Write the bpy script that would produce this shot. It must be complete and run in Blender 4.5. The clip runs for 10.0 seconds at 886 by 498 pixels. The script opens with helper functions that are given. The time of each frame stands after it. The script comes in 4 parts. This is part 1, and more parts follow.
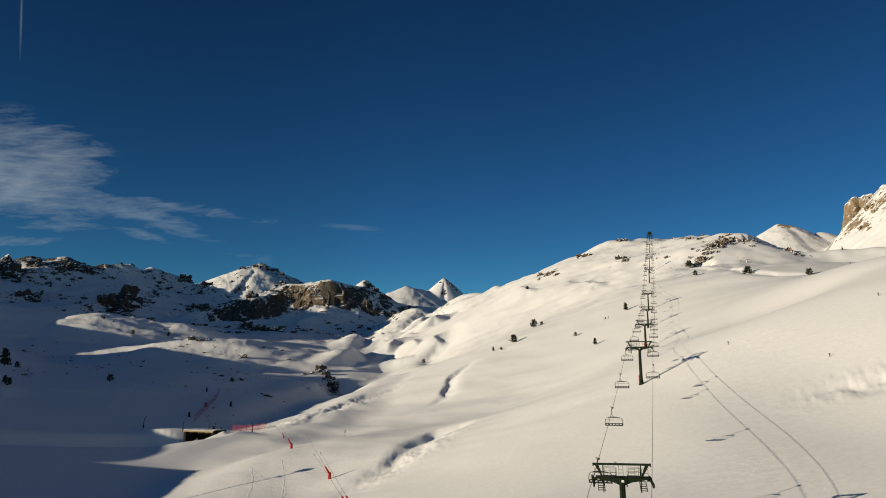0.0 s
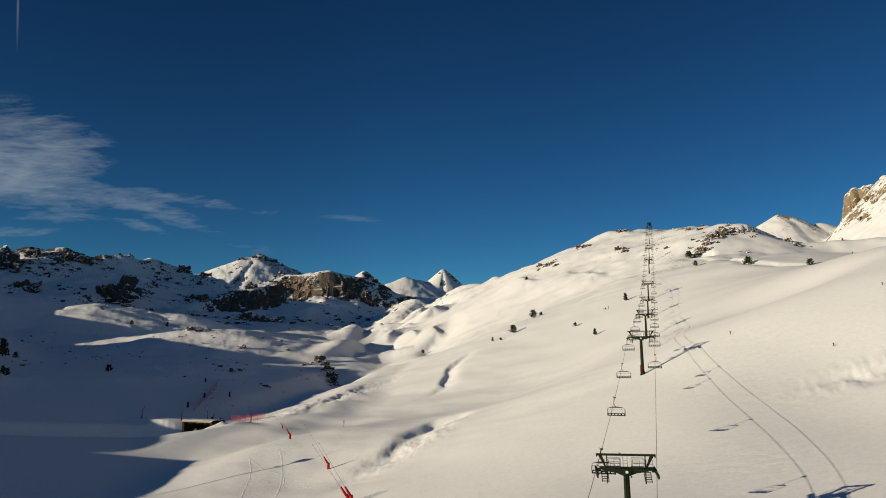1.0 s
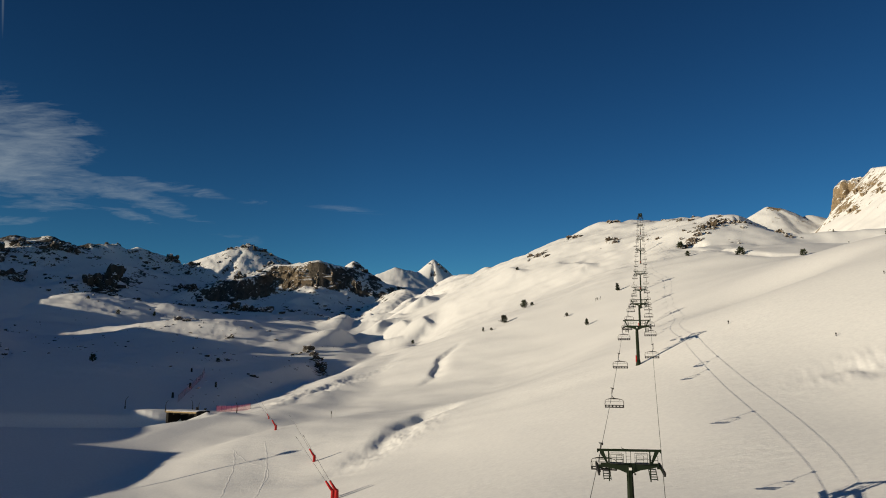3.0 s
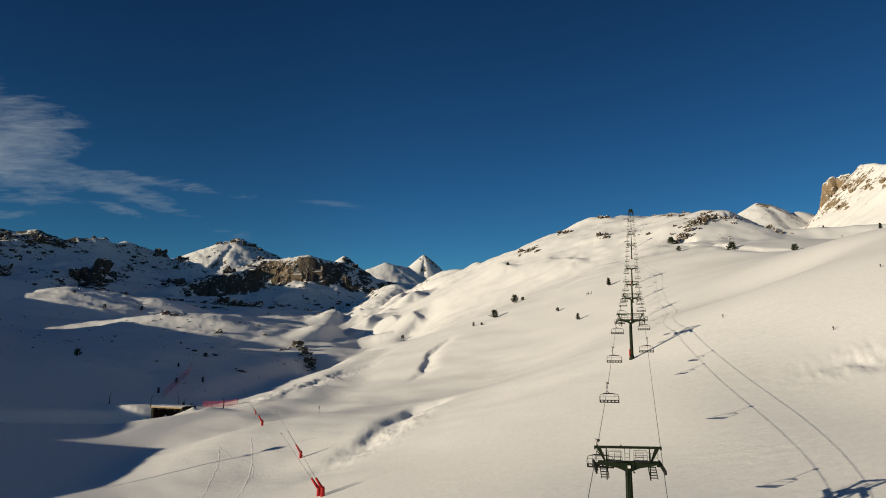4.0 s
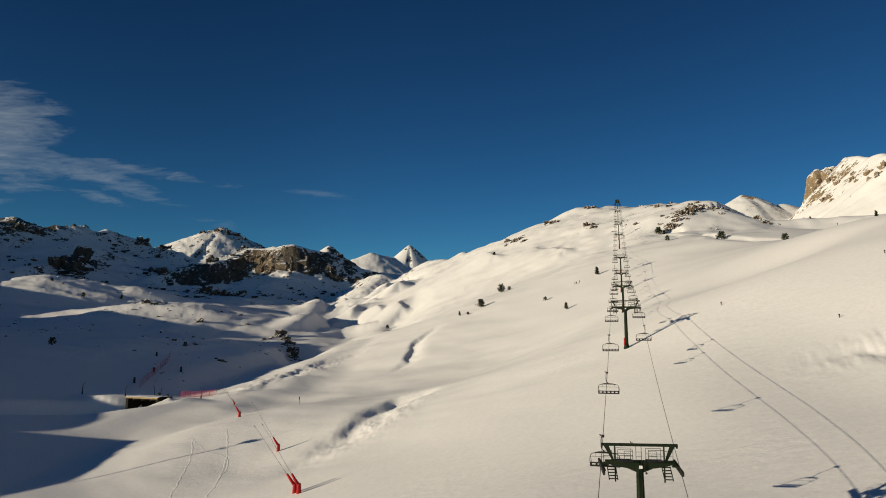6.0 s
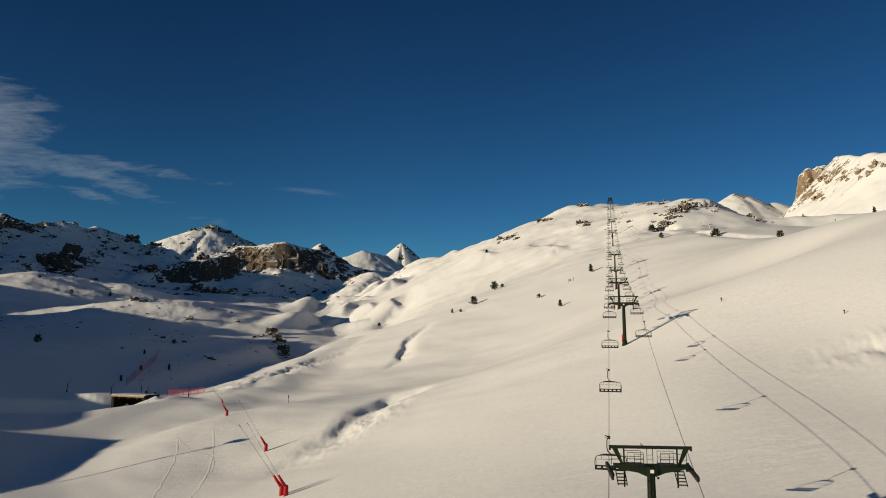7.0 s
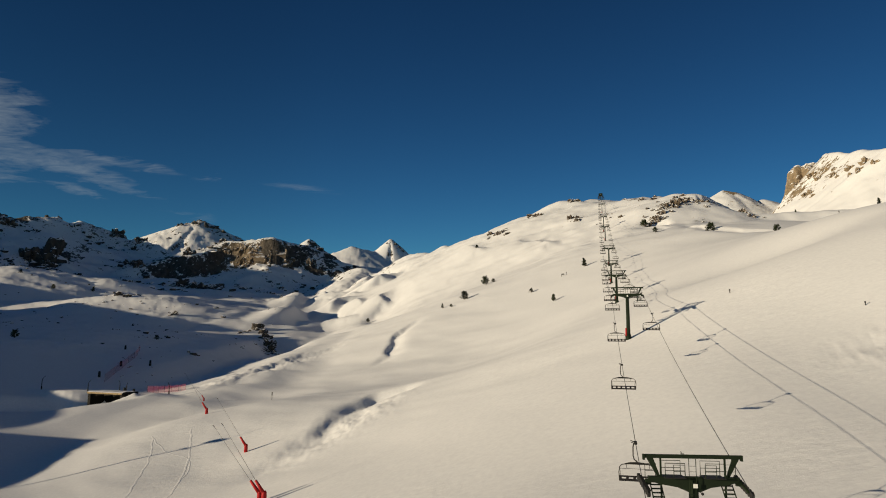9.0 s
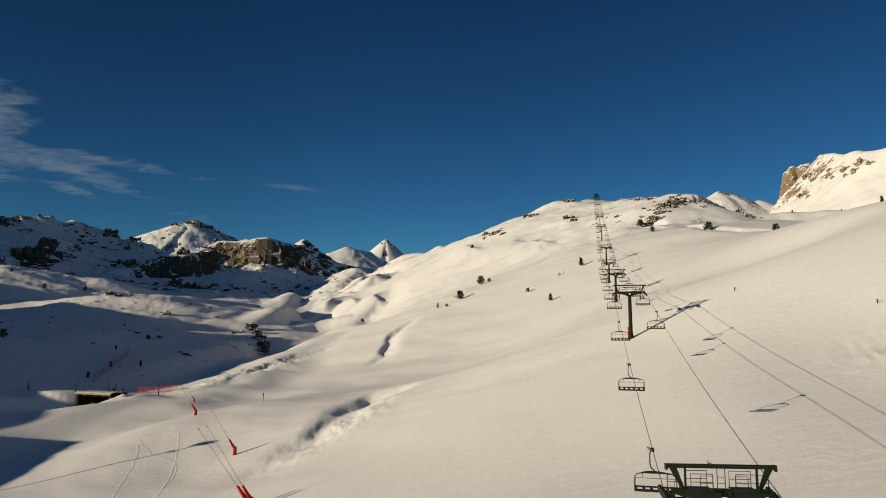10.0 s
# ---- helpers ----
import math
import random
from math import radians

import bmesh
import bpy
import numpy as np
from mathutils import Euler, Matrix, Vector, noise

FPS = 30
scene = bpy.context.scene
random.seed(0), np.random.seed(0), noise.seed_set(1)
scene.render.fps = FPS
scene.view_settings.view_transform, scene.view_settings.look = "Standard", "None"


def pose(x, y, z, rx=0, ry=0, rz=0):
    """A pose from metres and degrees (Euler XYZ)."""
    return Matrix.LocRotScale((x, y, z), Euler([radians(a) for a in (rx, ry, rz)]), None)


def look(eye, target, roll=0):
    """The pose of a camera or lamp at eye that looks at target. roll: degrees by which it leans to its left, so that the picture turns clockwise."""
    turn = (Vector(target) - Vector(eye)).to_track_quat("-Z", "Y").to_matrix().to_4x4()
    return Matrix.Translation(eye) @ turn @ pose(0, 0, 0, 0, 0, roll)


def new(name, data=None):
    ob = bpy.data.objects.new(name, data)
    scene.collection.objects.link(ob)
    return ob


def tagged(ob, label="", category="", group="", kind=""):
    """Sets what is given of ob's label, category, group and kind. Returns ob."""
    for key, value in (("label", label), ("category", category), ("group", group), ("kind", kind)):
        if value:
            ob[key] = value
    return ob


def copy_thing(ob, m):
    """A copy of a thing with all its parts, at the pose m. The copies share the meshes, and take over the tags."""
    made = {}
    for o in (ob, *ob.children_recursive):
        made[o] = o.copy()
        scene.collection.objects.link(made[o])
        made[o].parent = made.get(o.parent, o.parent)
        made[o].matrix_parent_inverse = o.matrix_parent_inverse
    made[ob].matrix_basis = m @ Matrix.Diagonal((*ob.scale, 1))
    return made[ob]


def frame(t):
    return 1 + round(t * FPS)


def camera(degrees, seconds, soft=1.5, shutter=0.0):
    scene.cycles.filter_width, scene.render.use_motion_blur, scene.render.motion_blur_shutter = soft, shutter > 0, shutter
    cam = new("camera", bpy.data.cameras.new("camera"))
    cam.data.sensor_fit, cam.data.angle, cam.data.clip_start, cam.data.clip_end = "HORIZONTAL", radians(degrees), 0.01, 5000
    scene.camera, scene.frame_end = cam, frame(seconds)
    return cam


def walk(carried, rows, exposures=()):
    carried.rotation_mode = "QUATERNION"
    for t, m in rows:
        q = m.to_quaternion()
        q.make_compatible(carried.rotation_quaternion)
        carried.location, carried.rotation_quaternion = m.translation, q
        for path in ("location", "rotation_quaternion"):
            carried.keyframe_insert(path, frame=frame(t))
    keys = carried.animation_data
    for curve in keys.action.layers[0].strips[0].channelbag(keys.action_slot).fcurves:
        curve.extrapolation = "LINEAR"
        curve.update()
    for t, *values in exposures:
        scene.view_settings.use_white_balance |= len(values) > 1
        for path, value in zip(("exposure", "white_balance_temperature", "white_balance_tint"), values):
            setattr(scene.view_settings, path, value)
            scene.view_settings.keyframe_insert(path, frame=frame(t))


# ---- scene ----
cam = camera(67.65, 10.0, soft=1.0)
PATH = [
    (0, (0.000, -0.000, 0.000), (0.0006, 9.8162, 1.9086), 0.01),
    (0.5, (-0.034, 0.873, -0.127), (-0.0272, 10.7013, 1.7178), 0.02),
    (1, (-0.121, 1.715, -0.167), (-0.1061, 11.5562, 1.6078), 0.02),
    (1.5, (-0.054, 2.847, -0.167), (-0.0330, 12.6977, 1.5522), 0.05),
    (2, (-0.151, 3.979, -0.193), (-0.0930, 13.8349, 1.4970), 0.08),
    (2.5, (-0.123, 5.283, -0.235), (-0.0235, 15.1425, 1.4318), 0.11),
    (4, (0.016, 9.975, -0.590), (0.3204, 19.8458, 0.9822), 0.20),
    (4.5, (0.145, 11.815, -0.704), (0.5058, 21.6898, 0.8330), 0.23),
    (5, (0.133, 13.526, -0.827), (0.5509, 23.4047, 0.6706), 0.24),
    (5.5, (0.161, 15.383, -0.924), (0.6285, 25.2652, 0.5358), 0.30),
    (7, (0.141, 21.218, -1.312), (0.7824, 31.0970, 0.0985), 0.39),
    (7.5, (0.080, 23.264, -1.446), (0.7749, 33.1417, -0.0512), 0.41),
    (8, (0.097, 25.342, -1.592), (0.8337, 35.2188, -0.2100), 0.40),
    (8.5, (0.099, 27.304, -1.699), (0.8699, 37.1799, -0.3323), 0.44),
    (9, (0.077, 29.318, -1.813), (0.8842, 39.1916, -0.4511), 0.44),
    (9.5, (0.174, 31.312, -1.906), (1.0132, 41.1828, -0.5404), 0.49),
    (10, (0.196, 33.363, -2.061), (1.0771, 43.2287, -0.6888), 0.51),
]
walk(cam, [(t, look(eye, target, roll)) for t, eye, target, roll in PATH],
     [(0, 0.03, 6450, 10), (3, 0.0, 6500, 10), (6, -0.04, 6580, 10), (10, -0.1, 6750, 10)])

# ---- light ----
SUN_BEARING, SUN_ELEVATION = 253.0, 8.5
world = bpy.data.worlds.new("world")
scene.world = world
world.use_nodes = True
wt = world.node_tree
wt.nodes.clear()
sky = wt.nodes.new("ShaderNodeTexSky")
sky.sky_type = "NISHITA"
sky.sun_disc = False
sky.sun_elevation, sky.sun_rotation = radians(SUN_ELEVATION), radians(SUN_BEARING)
sky.altitude, sky.air_density, sky.dust_density, sky.ozone_density = 2100, 1.0, 0.2, 3.0
deep = wt.nodes.new("ShaderNodeGamma")
deep.inputs["Gamma"].default_value = 1.76
wt.links.new(sky.outputs[0], deep.inputs["Color"])
tint = wt.nodes.new("ShaderNodeMix")
tint.data_type, tint.blend_type = "RGBA", "MULTIPLY"
tint.inputs["Factor"].default_value = 1.0
tint.inputs["B"].default_value = (0.78, 1.06, 0.87, 1)
wt.links.new(deep.outputs[0], tint.inputs["A"])
back = wt.nodes.new("ShaderNodeBackground")
back.inputs["Strength"].default_value = 0.0415


def wnode(op, a, b=None):
    n = wt.nodes.new("ShaderNodeMath")
    n.operation = op
    for k, v in enumerate((a, b)):
        if v is not None:
            if isinstance(v, (int, float)):
                n.inputs[k].default_value = v
            else:
                wt.links.new(v, n.inputs[k])
    return n.outputs[0]


# high thin cloud in the west and a short vapour trail above it
wco = wt.nodes.new("ShaderNodeTexCoord")
split = wt.nodes.new("ShaderNodeSeparateXYZ")
wt.links.new(wco.outputs["Generated"], split.inputs[0])
north = wnode("MAXIMUM", split.outputs["Y"], 0.05)
east, rise_ = wnode("DIVIDE", split.outputs["X"], north), wnode("DIVIDE", split.outputs["Z"], north)
flat = wt.nodes.new("ShaderNodeCombineXYZ")
wt.links.new(east, flat.inputs["X"])
wt.links.new(rise_, flat.inputs["Y"])


def wisps(scale, turn, detail):
    m = wt.nodes.new("ShaderNodeMapping")
    m.inputs["Rotation"].default_value = (0, 0, radians(turn))
    m.inputs["Scale"].default_value = scale
    wt.links.new(flat.outputs[0], m.inputs["Vector"])
    n = wt.nodes.new("ShaderNodeTexNoise")
    n.inputs["Scale"].default_value, n.inputs["Detail"].default_value, n.inputs["Distortion"].default_value = 1.0, detail, 0.9
    n.inputs["Roughness"].default_value = 0.62
    wt.links.new(m.outputs[0], n.inputs["Vector"])
    return n.outputs["Fac"]


def spot(x, y, rx, ry, tilt):
    """One inside, nought at the rim of an ellipse of the sky."""
    c, s_ = math.cos(radians(tilt)), math.sin(radians(tilt))
    dx, dy = wnode("SUBTRACT", east, x), wnode("SUBTRACT", rise_, y)
    a = wnode("DIVIDE", wnode("ADD", wnode("MULTIPLY", dx, c), wnode("MULTIPLY", dy, s_)), rx)
    q = wnode("DIVIDE", wnode("SUBTRACT", wnode("MULTIPLY", dy, c), wnode("MULTIPLY", dx, s_)), ry)
    return wnode("MAXIMUM", wnode("SUBTRACT", 1.0, wnode("SQRT", wnode("ADD", wnode("MULTIPLY", a, a), wnode("MULTIPLY", q, q)))), 0.0)


cover = wnode("MULTIPLY", spot(-0.135, 0.228, 0.07, 0.007, -6), 0.3)
for cx, cy, rx, ry, tilt, much in ((-0.70, 0.338, 0.19, 0.10, -12, 1.2), (-0.60, 0.355, 0.11, 0.045, -20, 0.7), (-0.66, 0.282, 0.21, 0.055, -14, 0.75),
                                   (-0.44, 0.238, 0.21, 0.019, -19.6, 0.95), (-0.43, 0.264, 0.13, 0.012, -9, 0.8), (-0.46, 0.216, 0.055, 0.010, -14, 0.85),
                                   (-0.60, 0.231, 0.08, 0.012, -3, 0.75), (-0.65, 0.206, 0.10, 0.012, 3, 0.7), (-0.258, 0.242, 0.05, 0.009, 10, 0.32)):
    cover = wnode("ADD", cover, wnode("MULTIPLY", spot(cx, cy, rx, ry, tilt), much))
grain = wnode("ADD", wnode("MULTIPLY", wisps((6, 30, 1), 17, 10), 1.6), wnode("MULTIPLY", wisps((22, 120, 1), 15, 8), 0.9))
grain = wnode("SUBTRACT", grain, 0.70)
cloud = wnode("MULTIPLY", wnode("MAXIMUM", wnode("SUBTRACT", wnode("ADD", wnode("MULTIPLY", cover, 0.55), grain), 0.66), 0.0), 0.52)
trail = wnode("MULTIPLY", spot(-0.6975, 0.585, 0.085, 0.0026, -84.5), 0.22)
cloud = wnode("MULTIPLY", wnode("MINIMUM", wnode("ADD", wnode("MULTIPLY", cloud, wnode("MINIMUM", wnode("MULTIPLY", cover, 5.0), 1.0)), trail), 0.58), wnode("GREATER_THAN", split.outputs["Y"], 0.1))
veil = wt.nodes.new("ShaderNodeMix")
veil.data_type = "RGBA"
veil.inputs["B"].default_value = (9.0, 10.3, 10.9, 1)
wt.links.new(cloud, veil.inputs["Factor"])
# the sky deepens to either hand
fade = wnode("SUBTRACT", 1.0, wnode("MULTIPLY", wnode("MAXIMUM", split.outputs["X"], 0.0), 0.55))
fade = wnode("SUBTRACT", fade, wnode("MULTIPLY", wnode("MAXIMUM", wnode("SUBTRACT", -0.1, split.outputs["X"]), 0.0), 0.78))
away = wt.nodes.new("ShaderNodeVectorMath")
away.operation = "SCALE"
wt.links.new(tint.outputs["Result"], away.inputs[0])
wt.links.new(fade, away.inputs["Scale"])
wt.links.new(away.outputs["Vector"], veil.inputs["A"])
wt.links.new(veil.outputs["Result"], back.inputs["Color"])
wout = wt.nodes.new("ShaderNodeOutputWorld")
wt.links.new(back.outputs[0], wout.inputs["Surface"])
sun = new("sun", bpy.data.lights.new("sun", "SUN"))
sun.data.energy, sun.data.angle, sun.data.color = 5.3, radians(0.35), (1.0, 0.86, 0.625)
b, e = radians(SUN_BEARING), radians(SUN_ELEVATION)
sun_way = Vector((math.sin(b) * math.cos(e), math.cos(b) * math.cos(e), math.sin(e)))
sun.matrix_world = look(sun_way * 100, (0, 0, 0))
scene.view_settings.exposure = 0.0


# ---- materials ----
def material(name):
    m = bpy.data.materials.new(name)
    m.use_nodes = True
    nodes, links = m.node_tree.nodes, m.node_tree.links
    return m, nodes, links, nodes["Principled BSDF"]


def plain(name, colour, rough=0.6, metal=0.0, vary=0.25, scale=6.0, bump=0.1):
    """A painted, wooden or metal surface with stains and grain."""
    m, nodes, links, bsdf = material(name)
    co = nodes.new("ShaderNodeTexCoord")
    big, fine = nodes.new("ShaderNodeTexNoise"), nodes.new("ShaderNodeTexNoise")
    big.inputs["Scale"].default_value, fine.inputs["Scale"].default_value = scale * 0.25, scale * 8
    big.inputs["Detail"].default_value = fine.inputs["Detail"].default_value = 4
    mix = nodes.new("ShaderNodeMix")
    mix.data_type = "RGBA"
    mix.inputs["A"].default_value = (*[c * (1 - vary) for c in colour], 1)
    mix.inputs["B"].default_value = (*[min(1, c * (1 + vary)) for c in colour], 1)
    links.new(co.outputs["Object"], big.inputs["Vector"])
    links.new(co.outputs["Object"], fine.inputs["Vector"])
    links.new(big.outputs["Fac"], mix.inputs["Factor"])
    links.new(mix.outputs["Result"], bsdf.inputs["Base Color"])
    rise = nodes.new("ShaderNodeBump")
    rise.inputs["Strength"].default_value, rise.inputs["Distance"].default_value = bump, 0.01
    links.new(fine.outputs["Fac"], rise.inputs["Height"])
    links.new(rise.outputs["Normal"], bsdf.inputs["Normal"])
    bsdf.inputs["Roughness"].default_value, bsdf.inputs["Metallic"].default_value = rough, metal
    bsdf.inputs["Specular IOR Level"].default_value = 0.25
    return m


def snow_and_rock():
    """Snow that lies over dark and ochre rock, which shows where the ground's own 'rock' layer lays it bare."""
    m, nodes, links, bsdf = material("snow_and_rock")
    co = nodes.new("ShaderNodeTexCoord")

    def noise_at(scale, detail=5, rough=0.55):
        n = nodes.new("ShaderNodeTexNoise")
        n.inputs["Scale"].default_value, n.inputs["Detail"].default_value, n.inputs["Roughness"].default_value = scale, detail, rough
        links.new(co.outputs["Object"], n.inputs["Vector"])
        return n

    def mixed(fac, a, bb):
        x = nodes.new("ShaderNodeMix")
        x.data_type = "RGBA"
        for key, v in (("A", a), ("B", bb)):
            if isinstance(v, tuple):
                x.inputs[key].default_value = (*v, 1)
            else:
                links.new(v, x.inputs[key])
        links.new(fac, x.inputs["Factor"])
        return x.outputs["Result"]

    def ramp(src, lo, hi):
        r = nodes.new("ShaderNodeMapRange")
        r.inputs["From Min"].default_value, r.inputs["From Max"].default_value = lo, hi
        links.new(src, r.inputs["Value"])
        return r.outputs["Result"]

    bare = nodes.new("ShaderNodeAttribute")
    bare.attribute_name = "rock"
    ochre = nodes.new("ShaderNodeAttribute")
    ochre.attribute_name = "ochre"
    patch, grain, stone, speck = noise_at(0.03, 8, 0.7), noise_at(1.5, 6), noise_at(0.09, 8, 0.7), noise_at(0.17, 4, 0.6)
    upright = nodes.new("ShaderNodeMapping")
    upright.inputs["Scale"].default_value = (1.3, 1.3, 0.3)
    links.new(co.outputs["Object"], upright.inputs["Vector"])
    links.new(upright.outputs[0], stone.inputs["Vector"])
    snow = mixed(ramp(grain.outputs["Fac"], 0.3, 0.7), (0.80, 0.80, 0.81), (0.88, 0.88, 0.88))
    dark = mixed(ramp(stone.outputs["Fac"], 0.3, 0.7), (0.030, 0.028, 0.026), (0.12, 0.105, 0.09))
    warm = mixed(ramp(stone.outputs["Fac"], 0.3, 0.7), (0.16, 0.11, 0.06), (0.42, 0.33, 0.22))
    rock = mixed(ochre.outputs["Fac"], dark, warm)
    add = nodes.new("ShaderNodeMath")
    add.operation = "MULTIPLY_ADD"
    add.inputs[1].default_value = 0.9
    links.new(patch.outputs["Fac"], add.inputs[0])
    dots = nodes.new("ShaderNodeMath")
    dots.operation = "MULTIPLY_ADD"
    dots.inputs[1].default_value = 0.75
    links.new(speck.outputs["Fac"], dots.inputs[0])
    links.new(bare.outputs["Fac"], dots.inputs[2])
    links.new(dots.outputs[0], add.inputs[2])
    cover = ramp(add.outputs[0], 1.14, 1.20)
    links.new(mixed(cover, snow, rock), bsdf.inputs["Base Color"])
    bsdf.inputs["Roughness"].default_value = 0.75
    bsdf.inputs["Specular IOR Level"].default_value = 0.2
    drift = nodes.new("ShaderNodeMapping")
    drift.inputs["Rotation"].default_value, drift.inputs["Scale"].default_value = (0, 0, radians(-22)), (0.5, 1.1, 1.0)
    links.new(co.outputs["Object"], drift.inputs["Vector"])
    wind = noise_at(0.55, 9, 0.66)
    links.new(drift.outputs[0], wind.inputs["Vector"])
    b1, b2 = nodes.new("ShaderNodeBump"), nodes.new("ShaderNodeBump")
    b1.inputs["Distance"].default_value = 0.35
    packed = noise_at(0.035, 4, 0.6)
    crusty = nodes.new("ShaderNodeMapRange")
    crusty.inputs["From Min"].default_value, crusty.inputs["From Max"].default_value = 0.42, 0.66
    crusty.inputs["To Min"].default_value, crusty.inputs["To Max"].default_value = 0.10, 0.42
    links.new(packed.outputs["Fac"], crusty.inputs["Value"])
    links.new(crusty.outputs["Result"], b1.inputs["Strength"])
    b2.inputs["Distance"].default_value = 6.0
    links.new(cover, b2.inputs["Strength"])
    links.new(wind.outputs["Fac"], b1.inputs["Height"])
    links.new(stone.outputs["Fac"], b2.inputs["Height"])
    links.new(b1.outputs["Normal"], b2.inputs["Normal"])
    links.new(b2.outputs["Normal"], bsdf.inputs["Normal"])
    return m


SNOW = snow_and_rock()

# ---- ground ----
rng = np.random.default_rng(7)
TABLE = rng.permutation(512)
GRAD = rng.uniform(0, 2 * np.pi, 512)


def perlin(x, y):
    """Smooth noise of the plane, about -0.7 to 0.7."""
    xi, yi = np.floor(x).astype(int), np.floor(y).astype(int)
    fx, fy = x - xi, y - yi
    u, v = fx**3 * (fx * (fx * 6 - 15) + 10), fy**3 * (fy * (fy * 6 - 15) + 10)

    def corner(i, j):
        a = GRAD[TABLE[(TABLE[(xi + i) & 511] + yi + j) & 511]]
        return np.cos(a) * (fx - i) + np.sin(a) * (fy - j)

    low = corner(0, 0) * (1 - u) + corner(1, 0) * u
    high = corner(0, 1) * (1 - u) + corner(1, 1) * u
    return low * (1 - v) + high * v


def fbm(x, y, size, octaves=4, gain=0.5, ridged=False):
    out, amp = 0.0, 1.0
    for n in range(octaves):
        p = perlin(x / size + 17.3 * n, y / size - 9.1 * n)
        out = out + amp * ((0.5 - 1.6 * np.abs(p)) if ridged else p)
        amp, size = amp * gain, size / 2.03
    return out


def smax(a, b, k):
    h = np.clip(0.5 + 0.5 * (a - b) / k, 0, 1)
    return b + (a - b) * h + k * h * (1 - h)


def smin(a, b, k):
    return -smax(-a, -b, k)


def step(a, lo, hi):
    t = np.clip((a - lo) / (hi - lo), 0, 1)
    return t * t * (3 - 2 * t)


def along(x, y, line):
    """Distance from a crest line (positive on its left hand), and the crest's height there."""
    best, sure = np.full(np.shape(x), 1e9), np.zeros(np.shape(x))
    side, crest = np.ones(np.shape(x)), np.zeros(np.shape(x))
    for (x0, y0, z0), (x1, y1, z1) in zip(line, line[1:]):
        dx, dy = x1 - x0, y1 - y0
        t = np.clip(((x - x0) * dx + (y - y0) * dy) / (dx * dx + dy * dy), 0, 1)
        d = np.hypot(x - x0 - t * dx, y - y0 - t * dy)
        off = (dx * (y - y0) - dy * (x - x0)) / math.hypot(dx, dy)
        near = (d < best - 1e-4) | ((d < best + 1e-4) & (np.abs(off) > sure))
        best, sure = np.where(near, d, best), np.where(near, np.abs(off), sure)
        side = np.where(near, np.sign(off), side)
        crest = np.where(near, z0 + t * (z1 - z0), crest)
    return best, side, crest, side * np.minimum(sure / np.maximum(best, 1e-6), 1)


def over_segments(x, y, line, shape):
    """The highest of shape(distance, crest height, side from -1 on the right to 1 on the left) over a line's segments."""
    out = None
    for (x0, y0, z0), (x1, y1, z1) in zip(line, line[1:]):
        dx, dy = x1 - x0, y1 - y0
        t = np.clip(((x - x0) * dx + (y - y0) * dy) / (dx * dx + dy * dy), 0, 1)
        d = np.hypot(x - x0 - t * dx, y - y0 - t * dy)
        turn = (dx * (y - y0) - dy * (x - x0)) / math.hypot(dx, dy) / np.maximum(d, 1e-6)
        one = shape(d, z0 + t * (z1 - z0), np.clip(turn, -1, 1))
        out = one if out is None else np.maximum(out, one)
    return out


def ridge(x, y, line, left, right, soft=15.0):
    """A mountain ridge: its crest falls off by the slopes given on either hand."""
    return over_segments(x, y, line, lambda d, z, turn: z - (0.5 * (left + right) + 0.5 * (left - right) * turn) * (np.sqrt(d * d + soft * soft) - soft))


def drift(x, y, line, windward, lee):
    """A snow crest blown from the west: it falls off gently to windward and steeply to lee."""
    out = np.zeros(np.shape(x))
    for (x0, y0, h0), (x1, y1, h1) in zip(line, line[1:]):
        dx, dy = x1 - x0, y1 - y0
        t = np.clip(((x - x0) * dx + (y - y0) * dy) / (dx * dx + dy * dy), 0, 1)
        ox, oy = x - x0 - t * dx, y - y0 - t * dy
        d = np.hypot(ox, oy)
        side = np.clip((0.95 * ox - 0.3 * oy) / np.maximum(d, 1e-6), -1, 1)
        blunt = np.sqrt(d * d + 2.0) - 1.4
        over, under = 1 - step(blunt / (1.5 * windward), 0.0, 1.0), np.clip(1 - blunt / (1.15 * lee), 0, 1) ** 1.35
        out = np.maximum(out, (h0 + t * (h1 - h0)) * (over + (under - over) * step(side, -0.45, 0.45)))
    return out


LOWER_HILLS = [(112, 165, 10.9, 38), (48, 146, 3.1, 30), (52, 92, -3.3, 32), (165, 295, -1.7, 55), (72, 315, -2.4, 45), (20, 222, -8.1, 45), (-2, 178, 1.0, 35), (-14, 135, -1.9, 28),
               (-42, 195, 7.9, 40), (-26, 162, -4.3, 22), (145, 375, 5.7, 50), (150, 235, 5.5, 45), (4, 300, -3.5, 55), (63, 211, 3.6, 30), (175, 130, -6.6, 40), (110, 95, -3.1, 35), (36, 80, -1.3, 16),
               (66, 116, -1.0, 15), (64, 96, -1.2, 15), (60, 78, -1.2, 15), (40, 110, 0.6, 13), (38, 92, 0.8, 13), (34, 76, -0.5, 12), (88, 190, -4.2, 19), (100, 178, -3.0, 17)]
UPPER_HILLS = [(33, 360, 4.0, 50), (60, 425, 1.6, 55), (112, 735, 13.2, 80), (170, 840, 10.6, 60), (222, 815, 5.4, 60), (278, 880, -19.5, 70), (245, 552, 14.5, 50), (-19, 628, -9.2, 90),
               (280, 505, -17.5, 60), (270, 700, -6.9, 80), (230, 360, -3.4, 60), (320, 440, -14.6, 75), (235, 240, -14.2, 50), (400, 420, -46.4, 90), (300, 300, -20.5, 60)]
